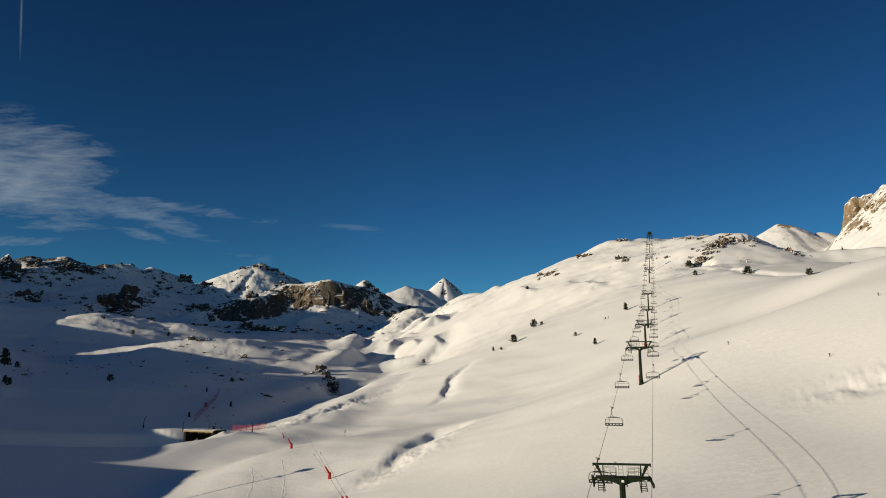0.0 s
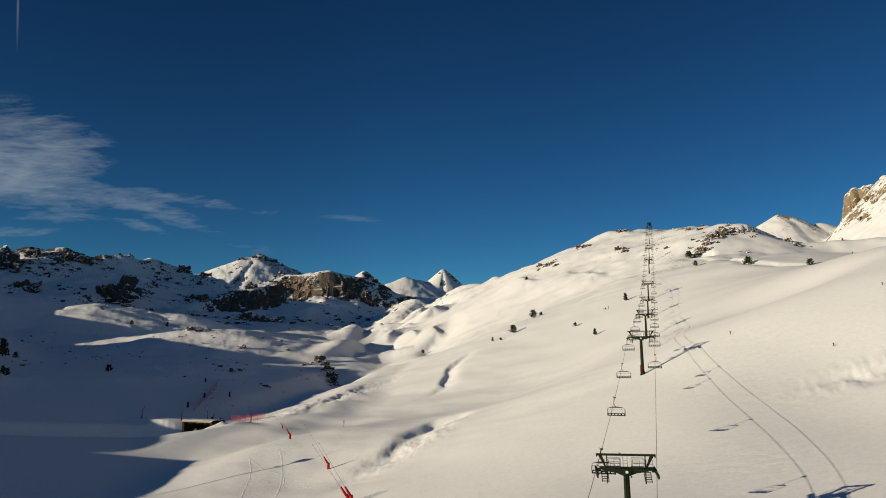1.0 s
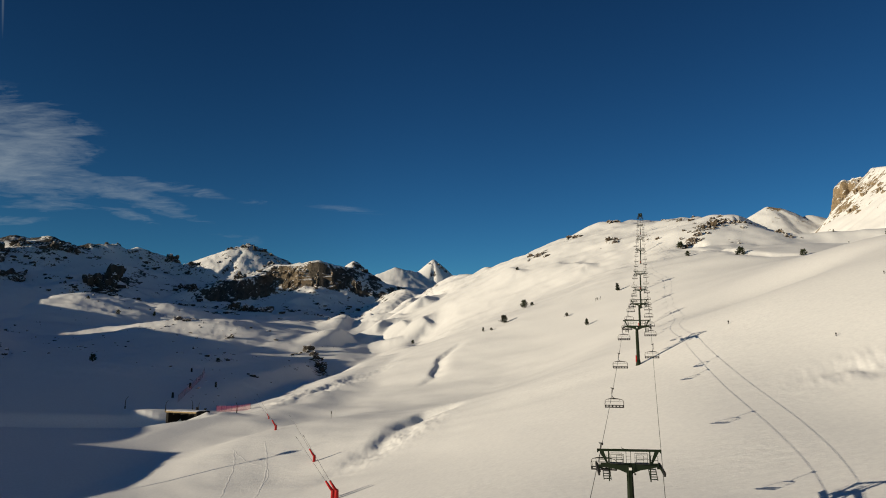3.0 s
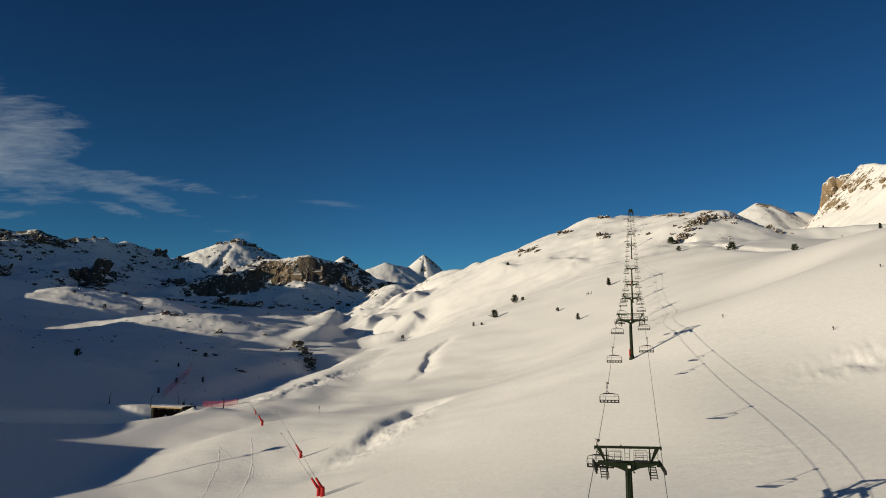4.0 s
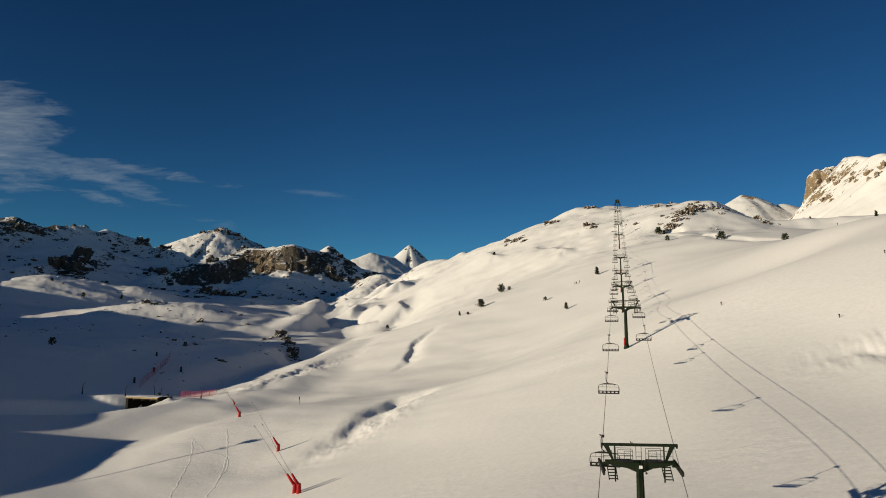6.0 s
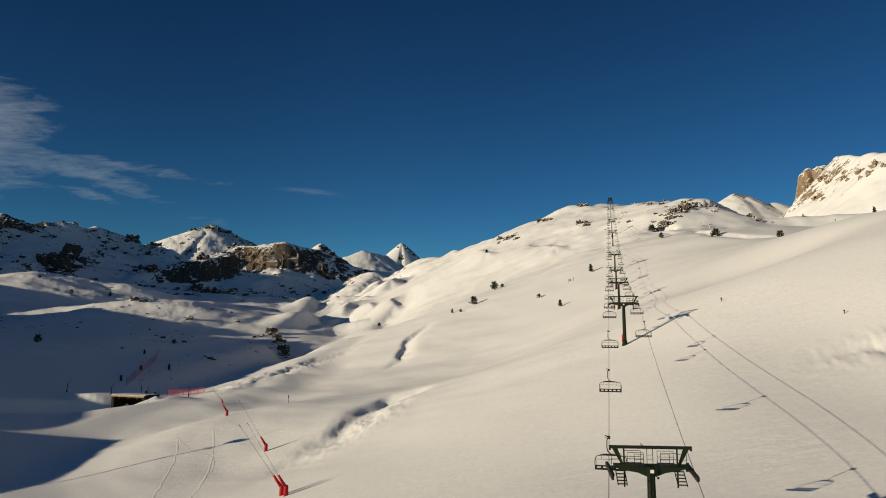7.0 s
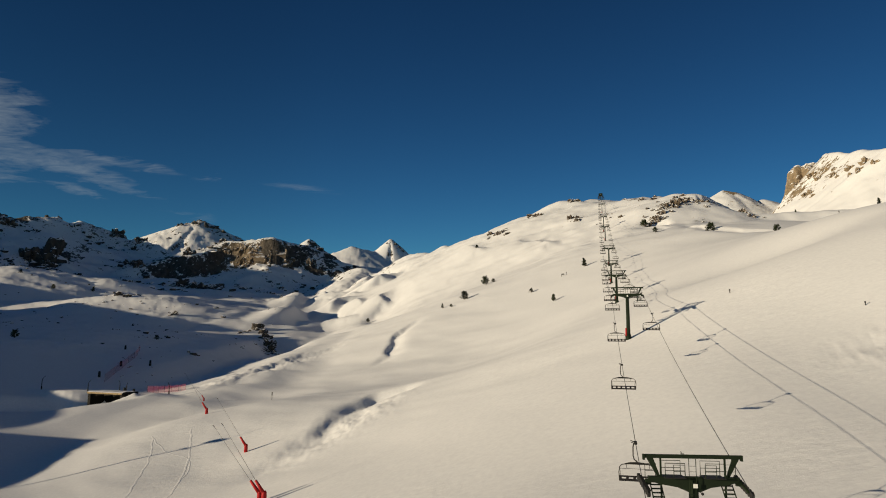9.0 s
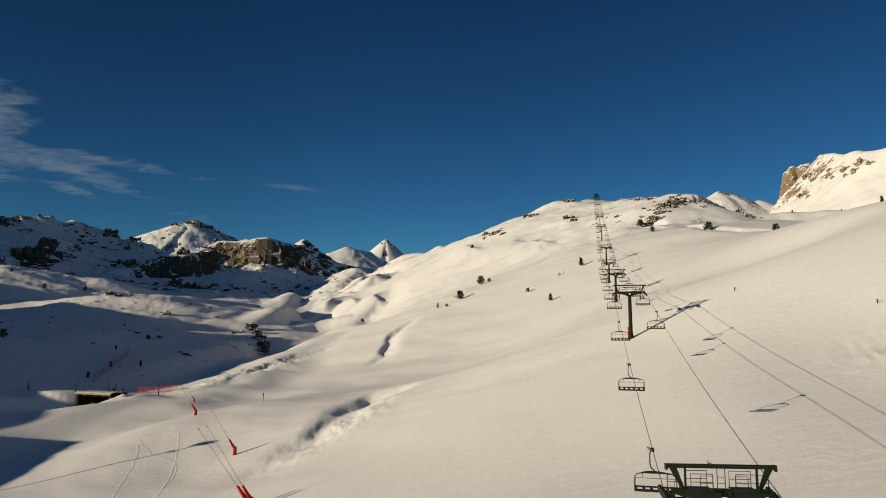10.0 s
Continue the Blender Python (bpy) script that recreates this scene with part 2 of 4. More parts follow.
CREST = [(-120, 1500, 90), (17, 1250, 130), (45, 1130, 137), (94, 1030, 144), (145, 950, 158), (177, 829, 158), (208, 819, 170), (240, 822, 171), (281, 880, 180), (284, 800, 171),
         (267, 700, 152), (248, 560, 123), (279, 520, 104), (330, 505, 99), (420, 480, 104), (560, 330, 110)]
RANGE_WEST = [(-1500, 900, 330), (-1330, 1300, 310), (-1200, 1490, 290), (-1086, 1600, 267), (-1040, 1620, 293), (-995, 1640, 288), (-939, 1640, 292), (-912, 1700, 281), (-868, 1760, 305),
              (-839, 1800, 292), (-818, 1820, 298), (-782, 1830, 281), (-713, 1820, 257), (-635, 1780, 237), (-532, 1700, 200)]
RANGE_BACK = [(-1300, 2500, 330), (-972, 2600, 330), (-883, 2660, 386), (-824, 2690, 433), (-758, 2700, 458), (-687, 2700, 405), (-564, 2680, 366), (-420, 2650, 335)]
RANGE_FACE = [(-560, 1600, 150), (-439, 1524, 184), (-409, 1554, 201), (-379, 1589, 216), (-340, 1591, 220), (-310, 1576, 221), (-283, 1565, 221), (-255, 1567, 218), (-232, 1585, 214), (-207, 1610, 212), (-184, 1625, 207), (-161, 1626, 199), (-136, 1614, 179), (-109, 1597, 155), (-95, 1640, 130)]
HORN = [(-310, 1960, 250), (-275, 1990, 245), (-240, 2030, 291), (-206, 2040, 250), (-183, 2030, 222), (-150, 2010, 190)]
RANGE_EAST = [(-330, 2250, 262), (-205, 2300, 280), (-129, 2350, 318), (-49, 2390, 302), (0, 2395, 306), (40, 2390, 294), (68, 2386, 258), (94, 2380, 215), (260, 2300, 190), (500, 2100, 250)]
PYRAMID = [(-14, 2393, 330), (4, 2395, 352), (18, 2393, 337)]
RANGE_SADDLE = [(420, 1050, 190), (559, 1150, 226), (600, 1190, 260), (622, 1197, 278), (638, 1194, 273), (652, 1188, 220), (688, 1175, 258), (760, 1150, 240)]
CLIFF_END = [(714, 1112, 294), (730, 1085, 297), (725, 1050, 305), (712, 1030, 302)]
CLIFF_MID = [(716, 1035, 303), (698, 1000, 297), (672, 930, 274)]
RANGE_CLIFF = [(660, 895, 269), (629, 790, 241), (689, 630, 251), (749, 370, 231)]
KNOLL = [(-640, 850, 95), (-577, 860, 92), (-532, 860, 85), (-479, 860, 71), (-446, 865, 81), (-415, 876, 80), (-349, 880, 69), (-300, 880, 54)]
# knobs and dips along the near crest: x, y, height, reach
KNOBS = [(60, 1068, -9.5, 15), (97, 1023, -6, 7), (213, 818, 9, 12), (192, 824, 3.5, 10), (226, 802, 2, 7), (248, 815, 4, 10), (263, 775, -10, 12), (274, 762, -12, 11), (262, 735, -5, 9), (273, 700, -3.5, 9), (284, 803, -6, 11), (272, 806, -3, 9), (282, 688, 2.5, 8), (256, 592, 3, 9), (267, 574, 3, 9), (285, 560, -3, 9)]
# gaps in the western ridge that let streaks of sun through: x, y, depth
GAPS = [(-578, 616, 38, 11), (-498, 477, 28, 7), (-600, 655, 12, 8)]
TERRACE = [(-560, 690, 32), (-464, 700, 29), (-413, 715, 29), (-356, 720, 32), (-308, 723, 34), (-265, 722, 41), (-225, 730, 42), (-185, 720, 33), (-150, 650, 14)]
# stream channels and drift edges: (x, y, depth) along the bed
CHANNELS = [
    ([(-22, 140, 0.1), (-17.5, 153, 0.35), (-14, 160, 0.8), (-11, 167, 1.2), (-8, 177, 1.5), (-3, 185, 2.3), (3, 187, 1.4), (7, 187, 0.1)], 3.8),
    ([(-12, 289, 0.1), (-3.5, 295, 0.6), (1, 302, 1.3), (2.5, 315, 1.7), (2.5, 331, 1.3), (6, 343, 1.9), (12, 355, 0.8), (17, 364, 0.1)], 2.6),
    ([(-61, 280, 0.3), (-57, 296, 1.1), (-58, 312, 0.7), (-52, 330, 1.5), (-45, 345, 0.9), (-41, 360, 1.5), (-25, 370, 0.9), (-12, 376, 0.1)], 5.0),
    ([(-98, 300, 0.5), (-88, 340, 3.0), (-82, 450, 5.0), (-88, 560, 6.0), (-80, 640, 5.0), (-60, 760, 2.0)], 18.0),
    ([(58, 112.5, 0.1), (63, 111, 0.3), (68, 109, 0.7), (76, 107, 1.0), (86, 105, 0.8), (96, 103, 0.3)], 1.5),
    ([(190, 508, 0.3), (192, 468, 1.0), (176, 410, 1.1), (163, 350, 1.2), (169, 318, 1.2), (176, 300, 0.3)], 2.6),
    ([(196, 526, 0.5), (203, 514, 4.5), (208, 508, 3.5), (213, 503, 0.4)], 5.0),
    ([(10, 480, 1.0), (-8, 560, 5.0), (-12, 640, 6.0), (10, 720, 2.0)], 14.0),
    ([(-72, 440, 2.0), (-76, 480, 7.0), (-80, 530, 10.0), (-78, 580, 8.0), (-70, 625, 1.0)], 12.0),
    ([(-75, 930, 2.0), (-62, 1010, 9.0), (-45, 1120, 15.0), (-20, 1250, 18.0), (10, 1400, 12.0)], 34.0),
    ([(14, 860, 1.0), (0, 960, 7.0), (-20, 1060, 8.0), (-40, 1180, 5.0)], 20.0),
]
# wind-built snow crests in the valley, gentle to the west and steep to the east: crest line with its height over the snow, reach to windward, reach to lee
DRIFTS = [
    ([(-107, 650, 2), (-103, 662, 9), (-100, 682, 12), (-98, 725, 13), (-100, 780, 6), (-100, 800, 0)], 24, 18),
    ([(-66, 738, 0), (-64, 752, 8), (-63, 777, 13), (-60, 804, 11), (-48, 815, 6), (-40, 822, 0)], 26, 17),
    ([(-22, 670, 0), (-28, 713, 4.5), (-34, 758, 6), (-44, 823, 0)], 30, 9),
    ([(0, 660, 0), (-4, 680, 4.5), (-9, 701, 6), (-15, 746, 0)], 30, 7),
    ([(-133, 905, 0), (-127, 951, 9), (-128, 1010, 13), (-123, 1060, 0)], 30, 18),
    ([(-106, 1032, 0), (-94, 1015, 9), (-80, 985, 13), (-67, 972, 8), (-55, 960, 0)], 32, 18),
    ([(-76, 914, 0), (-88, 967, 7), (-101, 1020, 0)], 30, 14),
    ([(-51, 1036, 2), (-39, 1005, 10), (-31, 1049, 13), (-15, 1073, 12), (0, 1058, 6), (12, 1050, 0)], 36, 20),
    ([(-39, 922, 0), (-24, 892, 8), (-12, 890, 11), (0, 960, 9), (6, 1000, 0)], 34, 18),
    ([(-57, 882, 0), (-43, 853, 6), (-32, 830, 0)], 28, 12),
    ([(112, 690, 0), (126, 650, 3.0), (134, 610, 4.5), (133, 570, 4.0), (126, 545, 0)], 30, 9),
    ([(84, 760, 0), (88, 735, 4.5), (92, 705, 4.0), (96, 680, 0)], 26, 8),
    ([(-74, 646, 2), (-65, 674, 6), (-54, 681, 7), (-39, 667, 4)], 26, 20),
]
SHOULDER = [(-62, 258, -22), (-54, 290, -18), (-45, 340, -11.5), (-40, 400, -6), (-30, 470, 0)]
TRENCH = [(-230, 236, 2.5), (-190, 244, 4.5), (-140, 258, 5.5), (-108, 268, 7.0), (-97, 272, 8.0)]
MOUND = [(-206, 204, -12.8), (-206, 195.5, -11.3), (-206, 181.6, -9.2), (-206, 171.6, -7.0), (-206, 140, -5.8), (-206, 127.6, -7.0), (-207, 121, -10.0), (-212, 100, -17)]
BANK_WEST = [(-150, 296, -21.5), (-126, 288, -20.9), (-106, 280.5, -21.0)]
BANK_EAST = [(-84, 271.5, -21.0), (-74, 268, -21.6), (-60, 262, -21.8)]
BANK_SPUR = [(-86.5, 269.5, -20.9), (-89.5, 266.2, -22.6), (-94, 262.0, -24.8), (-101, 256.5, -27.0)]
SHADE = [(-250, 60, -26), (-285, 150, -10), (-297, 178, 1.5), (-302, 184, 4), (-307, 190, 7.5), (-312, 205, 6), (-325, 228, 8), (-350, 270, 25), (-378, 322, 38), (-430, 380, 48), (-482, 450, 60), (-585, 635, 75), (-645, 711, 91), (-703, 777, 108), (-1000, 850, 190), (-1500, 900, 330)]


def height(x, y):
    """The lie of the land."""
    u, v = x / 100, y / 100
    slope = -23 + 26.2 * u + 3.883 * v + 0.788 * v * v + 1.987 * u * v + 0.783 * u * u
    slope = np.where(y < 0, -23 + 26.2 * u + 0.783 * u * u, slope)
    for hx, hy, hz, r in LOWER_HILLS + UPPER_HILLS:
        slope = slope + hz * np.exp(-((x - hx) ** 2 + (y - hy) ** 2) / (2 * r * r))
    d, side, crest, turn = along(x, y, CREST)
    slope = smin(slope, crest - 0.28 * np.where(side > 0, d, -1.2 * d), 10.0)
    for hx, hy, hz, r in KNOBS:
        slope = slope + hz * np.exp(-((x - hx) ** 2 + (y - hy) ** 2) / (2 * r * r))
    floor = np.interp(y, [-600, 0, 150, 200, 280, 370, 480, 600, 1000, 1330, 1900, 2400, 4500], [-60, -32, -30, -29.5, -26, -15, -5, -2, 46, 76, 165, 250, 300])
    rise = np.clip(-80 - x, 0, None) * np.interp(y, [0, 300, 500, 900], [0.02, 0.08, 0.05, 0.05])
    land = smax(floor + rise, slope, 5.0)
    land = smax(land, ridge(x, y, SHOULDER, 0.3, 0.25, 14), 5.0)
    wx, wy = x + 2.2 * fbm(x + 9, y, 17, 3, 0.6), y + 2.2 * fbm(x, y + 33, 17, 3, 0.6)
    for bed, wide in CHANNELS:
        land = land - over_segments(wx, wy, bed, lambda d, deep, turn: deep * np.exp(-((d / wide) ** 2) * (1.2 + 0.8 * turn)))
    land = smax(land, over_segments(x, y, MOUND, lambda d, z, turn: z - 0.26 * np.sqrt(d * d + 9)), 3.0)
    for line, back, front in ((BANK_WEST, 0.12, 0.9), (BANK_EAST, 0.12, 0.13)):
        land = smax(land, over_segments(x, y, line, lambda d, z, turn: z - (0.5 * (back + front) + 0.5 * (back - front) * turn) * np.clip(d - 3.0, 0, None) - 0.02 * d), 0.8)
    land = land - over_segments(x, y, TRENCH, lambda d, deep, turn: deep * np.exp(-((d / 11.0) ** 4)))
    land = smax(land, over_segments(x, y, BANK_SPUR, lambda d, z, turn: z - 0.42 * d), 0.8)
    for line, left, right, k in ((KNOLL, 0.25, 0.33, 8), (TERRACE, 0.1, 0.3, 6), (SHADE, 0.4, 0.32, 6)):
        land = smax(land, ridge(x, y, line, left, right, 12), k)
    for gx, gy, deep, wide in GAPS:
        ends = [(gx - 0.956 * 90, gy - 0.292 * 90, 0.0), (gx, gy, deep), (gx + 0.956 * 80, gy + 0.292 * 80, 0.6 * deep), (gx + 0.956 * 140, gy + 0.292 * 140, 0.0)]
        land = land - over_segments(x, y, ends, lambda d, low, turn: low * np.exp(-((d / wide) ** 4)))
    land = smax(land, over_segments(x, y, RANGE_WEST, lambda d, z, turn: z - 0.4 * d - np.clip(-turn, 0, 1) * (0.22 * np.minimum(d, 150) - 0.05 * d)), 8)
    for line, left, right in ((RANGE_BACK, 0.4, 0.5), (HORN, 0.9, 0.95), (RANGE_EAST, 0.5, 0.46), (PYRAMID, 0.85, 0.9), (RANGE_SADDLE, 0.7, 0.6), (RANGE_CLIFF, 0.4, 0.85), (CLIFF_MID, 0.4, 1.15), (CLIFF_END, 1.8, 2.6)):
        land = smax(land, ridge(x, y, line, left, right, 6), 12)
    band = over_segments(x, y, RANGE_FACE, lambda d, z, turn: z - np.where(turn < 0, 0.1, 0.0) - 0.3 * d + np.clip(2 * turn - 1, -1, 0) * (np.clip(d - 19, 0, 36) * 1.15 + 0.14 * d))
    land = smax(land, band, 6.0)
    return land


def rough_ground(x, y):
    land = height(x, y)
    r = np.hypot(x, y)
    far, mid = step(r, 700, 1500), step(r, 330, 520) * (1 - step(r, 1000, 1500))
    vale = mid * (1 - step(x - 0.1 * y, 20, 90)) * (0.25 + 0.75 * step(x + 0.12 * y, -190, -80))
    far = far * (1 - 0.6 * step(x, 250, 450)) * (1 - 0.5 * step(x, -330, -230) * step(y, 2050, 2200))
    land = land + 0.9 * fbm(x, y, 70, 3) * (1 + 0.6 * mid)
    land = land + 3.0 * vale * fbm(x + 31, y - 12, 120, 3, 0.4) + 1.2 * vale * (fbm(x, y + 40, 48, 3, 0.45, True) - 0.2)
    land = land + 5.0 * step(r, 300, 520) * step(x, 40, 160) * fbm(x, y + 90, 85, 4) * (1 - far)
    # soft hollows and swells of the piste side and of the high slope
    side = step(x, -95, -55) * (1 - step(x, 25, 70)) * step(y, 110, 160) * (1 - step(y, 420, 520))
    high = step(x - 0.12 * y, 0, 60) * step(y, 300, 420) * (1 - step(y, 900, 1000))
    land = land + 0.55 * side * fbm(x + 0.5 * y, 0.8 * y, 26, 3, 0.45) + 1.5 * high * fbm(x + 12, y, 42, 3, 0.45)
    blown = 0.0
    for line, windward, lee in DRIFTS:
        blown = np.maximum(blown, drift(x, y, line, windward, lee))
    land = land + blown
    scour = np.exp(-(((x + 50 - 0.5 * (y - 335)) / 11) ** 2) - ((y - 330) / 45) ** 2)
    land = land + scour * (0.9 * (fbm(x, y, 11, 4, 0.6, True) - 0.2) + 0.35 * fbm(x, y + 15, 5, 3, 0.6))
    rubble = np.exp(-(((x + 8 - 0.42 * (y - 163)) / 8) ** 2) - ((y - 166) / 17) ** 2)
    land = land + rubble * (0.42 * fbm(x, y, 3.4, 3, 0.65) + 0.75 * fbm(x + 70, y, 9, 2))
    crust = np.exp(-(((x - 69) / 11) ** 2) - ((y - 110) / 4.5) ** 2)
    land = land + crust * (0.30 * fbm(x, y + 8, 2.6, 3, 0.65) + 0.22 * (fbm(0.5 * x, 1.6 * y, 4.5, 2, 0.5, True) - 0.2))
    # knobbly ground in the shaded bowl
    bowl = step(r, 330, 450) * (1 - step(r, 900, 1100)) * (1 - step(x + 0.12 * y, -120, -40))
    land = land + bowl * (0.9 * (fbm(x, y, 34, 4, 0.5, True) - 0.2) + 0.4 * (fbm(x, 1.3 * y, 13, 3, 0.55, True) - 0.2) + 2.6 * (fbm(0.45 * x, 1.4 * y, 70, 3, 0.5, True) - 0.2))
    land = land + far * 15 * (fbm(x + 50, y, 230, 6, 0.52, True) - 0.1) + far * 5.5 * (fbm(x - 20, y + 7, 75, 4, 0.55, True) - 0.3)
    return land


# bare rock: x, y, reach, strength
OUTCROPS = [(-709, 1480, 34, 0.95), (-684, 1405, 30, 0.9), (-341, 1297, 45, 0.45), (-599, 1613, 28, 0.6), (-985, 1500, 55, 0.55), (-918, 1594, 50, 0.6),
            (-870, 1367, 30, 0.55), (-85, 524, 12, 0.5), (-404, 1336, 32, 0.4), (-707, 1607, 22, 0.6), (-1040, 1612, 45, 0.65), (-935, 1635, 40, 0.65), (-868, 1752, 32, 0.5), (-780, 1822, 30, 0.45), (-210, 2035, 30, 0.6), (30, 2388, 30, 0.45), (-740, 2695, 50, 0.5)]
OUTCROPS_EAST = [(247, 559, 16, 0.42), (233, 546, 14, 0.42), (206, 522, 13, 0.4), (197, 517, 8, 0.45), (232, 500, 9, 0.35), (278, 516, 10, 0.38), (187, 666, 14, 0.4), (124, 765, 20, 0.4), (170, 800, 16, 0.42), (262, 700, 14, 0.42), (210, 651, 8, 0.4),
                 (704, 1108, 24, 0.8), (716, 1085, 22, 0.7), (690, 1085, 20, 0.5), (672, 1010, 22, 0.42), (640, 950, 20, 0.38), (610, 880, 20, 0.42), (630, 1180, 16, 0.6), (668, 1160, 12, 0.6), (590, 900, 18, 0.5)]


def make_ground():
    angles = np.radians(np.concatenate([np.linspace(-38, 45, 860), np.linspace(45, 322, 120)[1:-1]]))
    radii = [6.0]
    while radii[-1] < 4700:
        r = radii[-1]
        radii.append(r * (1.011 if r < 60 else 1.0075 if r < 850 else 1.0048 if r < 2050 else 1.008))
    radii = np.array(radii)
    A, R = np.meshgrid(angles, radii)
    X, Y = R * np.sin(A), R * np.cos(A)
    Z = rough_ground(X, Y)
    n, k = Z.shape
    dzr = np.gradient(Z, axis=0) / np.gradient(R, axis=0)
    dza = np.gradient(Z, axis=1) / (R * np.gradient(A, axis=1))
    steep = np.hypot(dzr, dza)
    far = step(R, 700, 1300)
    d, side, crest, turn = along(X, Y, RANGE_FACE)
    wall = (side < 0) * step(d, 16, 24) * (1 - step(d + 35 * fbm(X, Y, 30, 3, 0.6), 48, 66)) * (Y > 1300) * (0.55 + 0.45 * step(fbm(1.5 * X, 0.2 * Y, 40, 3), -0.3, 0.1))
    d, side, crest, turn = along(X, Y, RANGE_WEST)
    crown = (1 - step(d, 10, 45)) * step(-X, 780, 900) * (0.25 + 0.75 * step(fbm(X, Y, 60, 2), -0.2, 0.2)) * (Y > 1200)
    face = 1 - 0.75 * step(Y, 1900, 2100) * step(X, -600, -300)
    rock = (1 - 0.25 * step(X, 430, 520)) * far * (0.10 + 0.16 * step(steep, 0.4, 0.8) * face + 0.24 * step(steep, 0.75, 1.2))
    for ox, oy, reach, much in OUTCROPS + OUTCROPS_EAST:
        rock = np.maximum(rock, (0.08 + 0.55 * much) * np.exp(-(((X - ox) ** 2 + (Y - oy) ** 2 / (3.6 if oy > 1250 else 1.0)) / (1.25 * reach) ** 2)))
    rock = np.maximum(rock, np.maximum(0.40 * wall, 0.5 * crown))
    # the last term paints the sunlit stretch of RANGE_FACE warmer; the others are eastern rock
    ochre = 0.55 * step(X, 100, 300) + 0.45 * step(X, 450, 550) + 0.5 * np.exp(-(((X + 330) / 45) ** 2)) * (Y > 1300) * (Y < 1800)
    co = np.stack([X, Y, Z], -1).reshape(-1, 3)
    co = np.vstack([co, [[0, 0, float(rough_ground(np.array([0.0]), np.array([0.0]))[0])]]])
    i, j = np.meshgrid(np.arange(n - 1), np.arange(k), indexing="ij")
    jn = (j + 1) % k
    quads = np.stack([i * k + j, (i + 1) * k + j, (i + 1) * k + jn, i * k + jn], -1).reshape(-1, 4)[:, ::-1]
    fan = np.stack([np.full(k, n * k), np.arange(k), (np.arange(k) + 1) % k], -1)[:, ::-1]
    me = bpy.data.meshes.new("ground")
    me.vertices.add(len(co))
    me.vertices.foreach_set("co", co.ravel())
    me.loops.add(quads.size + fan.size)
    me.loops.foreach_set("vertex_index", np.concatenate([quads.ravel(), fan.ravel()]))
    me.polygons.add(len(quads) + len(fan))
    me.polygons.foreach_set("loop_start", np.concatenate([np.arange(len(quads)) * 4, len(quads) * 4 + np.arange(len(fan)) * 3]))
    me.update(calc_edges=True)
    me.shade_smooth()
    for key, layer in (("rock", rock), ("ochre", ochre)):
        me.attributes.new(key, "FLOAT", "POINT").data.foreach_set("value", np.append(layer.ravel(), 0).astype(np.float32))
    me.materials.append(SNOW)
    return tagged(new("ground", me), "wind-packed snow over hills, valley and distant rocky mountains", "ground", kind="structure")


ground = make_ground()


def ground_at(x, y):
    return float(rough_ground(np.array([float(x)]), np.array([float(y)]))[0])


# ---- paints, wood, metal ----
GREEN = plain("dark_green_paint", (0.008, 0.016, 0.006), 0.75, 0.0, 0.35)
STEEL = plain("galvanised_steel", (0.22, 0.22, 0.21), 0.45, 0.7, 0.25)
BLACK = plain("black_rubber", (0.018, 0.018, 0.018), 0.7)
ROPE = plain("greased_steel_rope", (0.05, 0.05, 0.048), 0.5, 0.5)
SEAT = plain("dark_seat_plastic", (0.011, 0.010, 0.011), 0.65)
FRAME = plain("dull_chair_steel", (0.022, 0.021, 0.02), 0.6, 0.1)
WHITE = plain("white_enamel", (0.75, 0.75, 0.72), 0.4, 0.0, 0.08)
RED = plain("red_padding", (0.36, 0.011, 0.012), 0.6, 0.0, 0.25)
WOOD = plain("weathered_planks", (0.30, 0.22, 0.12), 0.8, 0.0, 0.35, 3.0, 0.4)
CONCRETE = plain("dark_concrete", (0.06, 0.05, 0.04), 0.9, 0.0, 0.4, 2.0, 0.5)
BARK = plain("pine_bark", (0.07, 0.045, 0.03), 0.9)
NEEDLE = plain("pine_needles", (0.030, 0.040, 0.018), 0.7, 0.0, 0.5, 3.0)


# ---- building helpers ----
def part(name, bm, mat, parent, label="", smooth=False):
    """One mesh object under a thing or a part."""
    me = bpy.data.meshes.new(name)
    bm.to_mesh(me)
    bm.free()
    me.materials.append(mat)
    if smooth:
        me.shade_smooth()
    ob = new(name, me)
    ob.parent = parent
    return tagged(ob, label)


def thing(name, m, label, category, group="", kind=""):
    ob = new(name)
    ob.matrix_basis = m
    ob.empty_display_size = 0.2
    return tagged(ob, label, category, group, kind)


def box(bm, x0, x1, y0, y1, z0, z1, bevel=0.0):
    made = bmesh.ops.create_cube(bm, size=1.0, matrix=Matrix.LocRotScale(((x0 + x1) / 2, (y0 + y1) / 2, (z0 + z1) / 2), None, (x1 - x0, y1 - y0, z1 - z0)))
    if bevel:
        edges = list({e for v in made["verts"] for e in v.link_edges})
        bmesh.ops.bevel(bm, geom=edges, offset=bevel, segments=1, affect="EDGES", profile=0.5)
    return bm


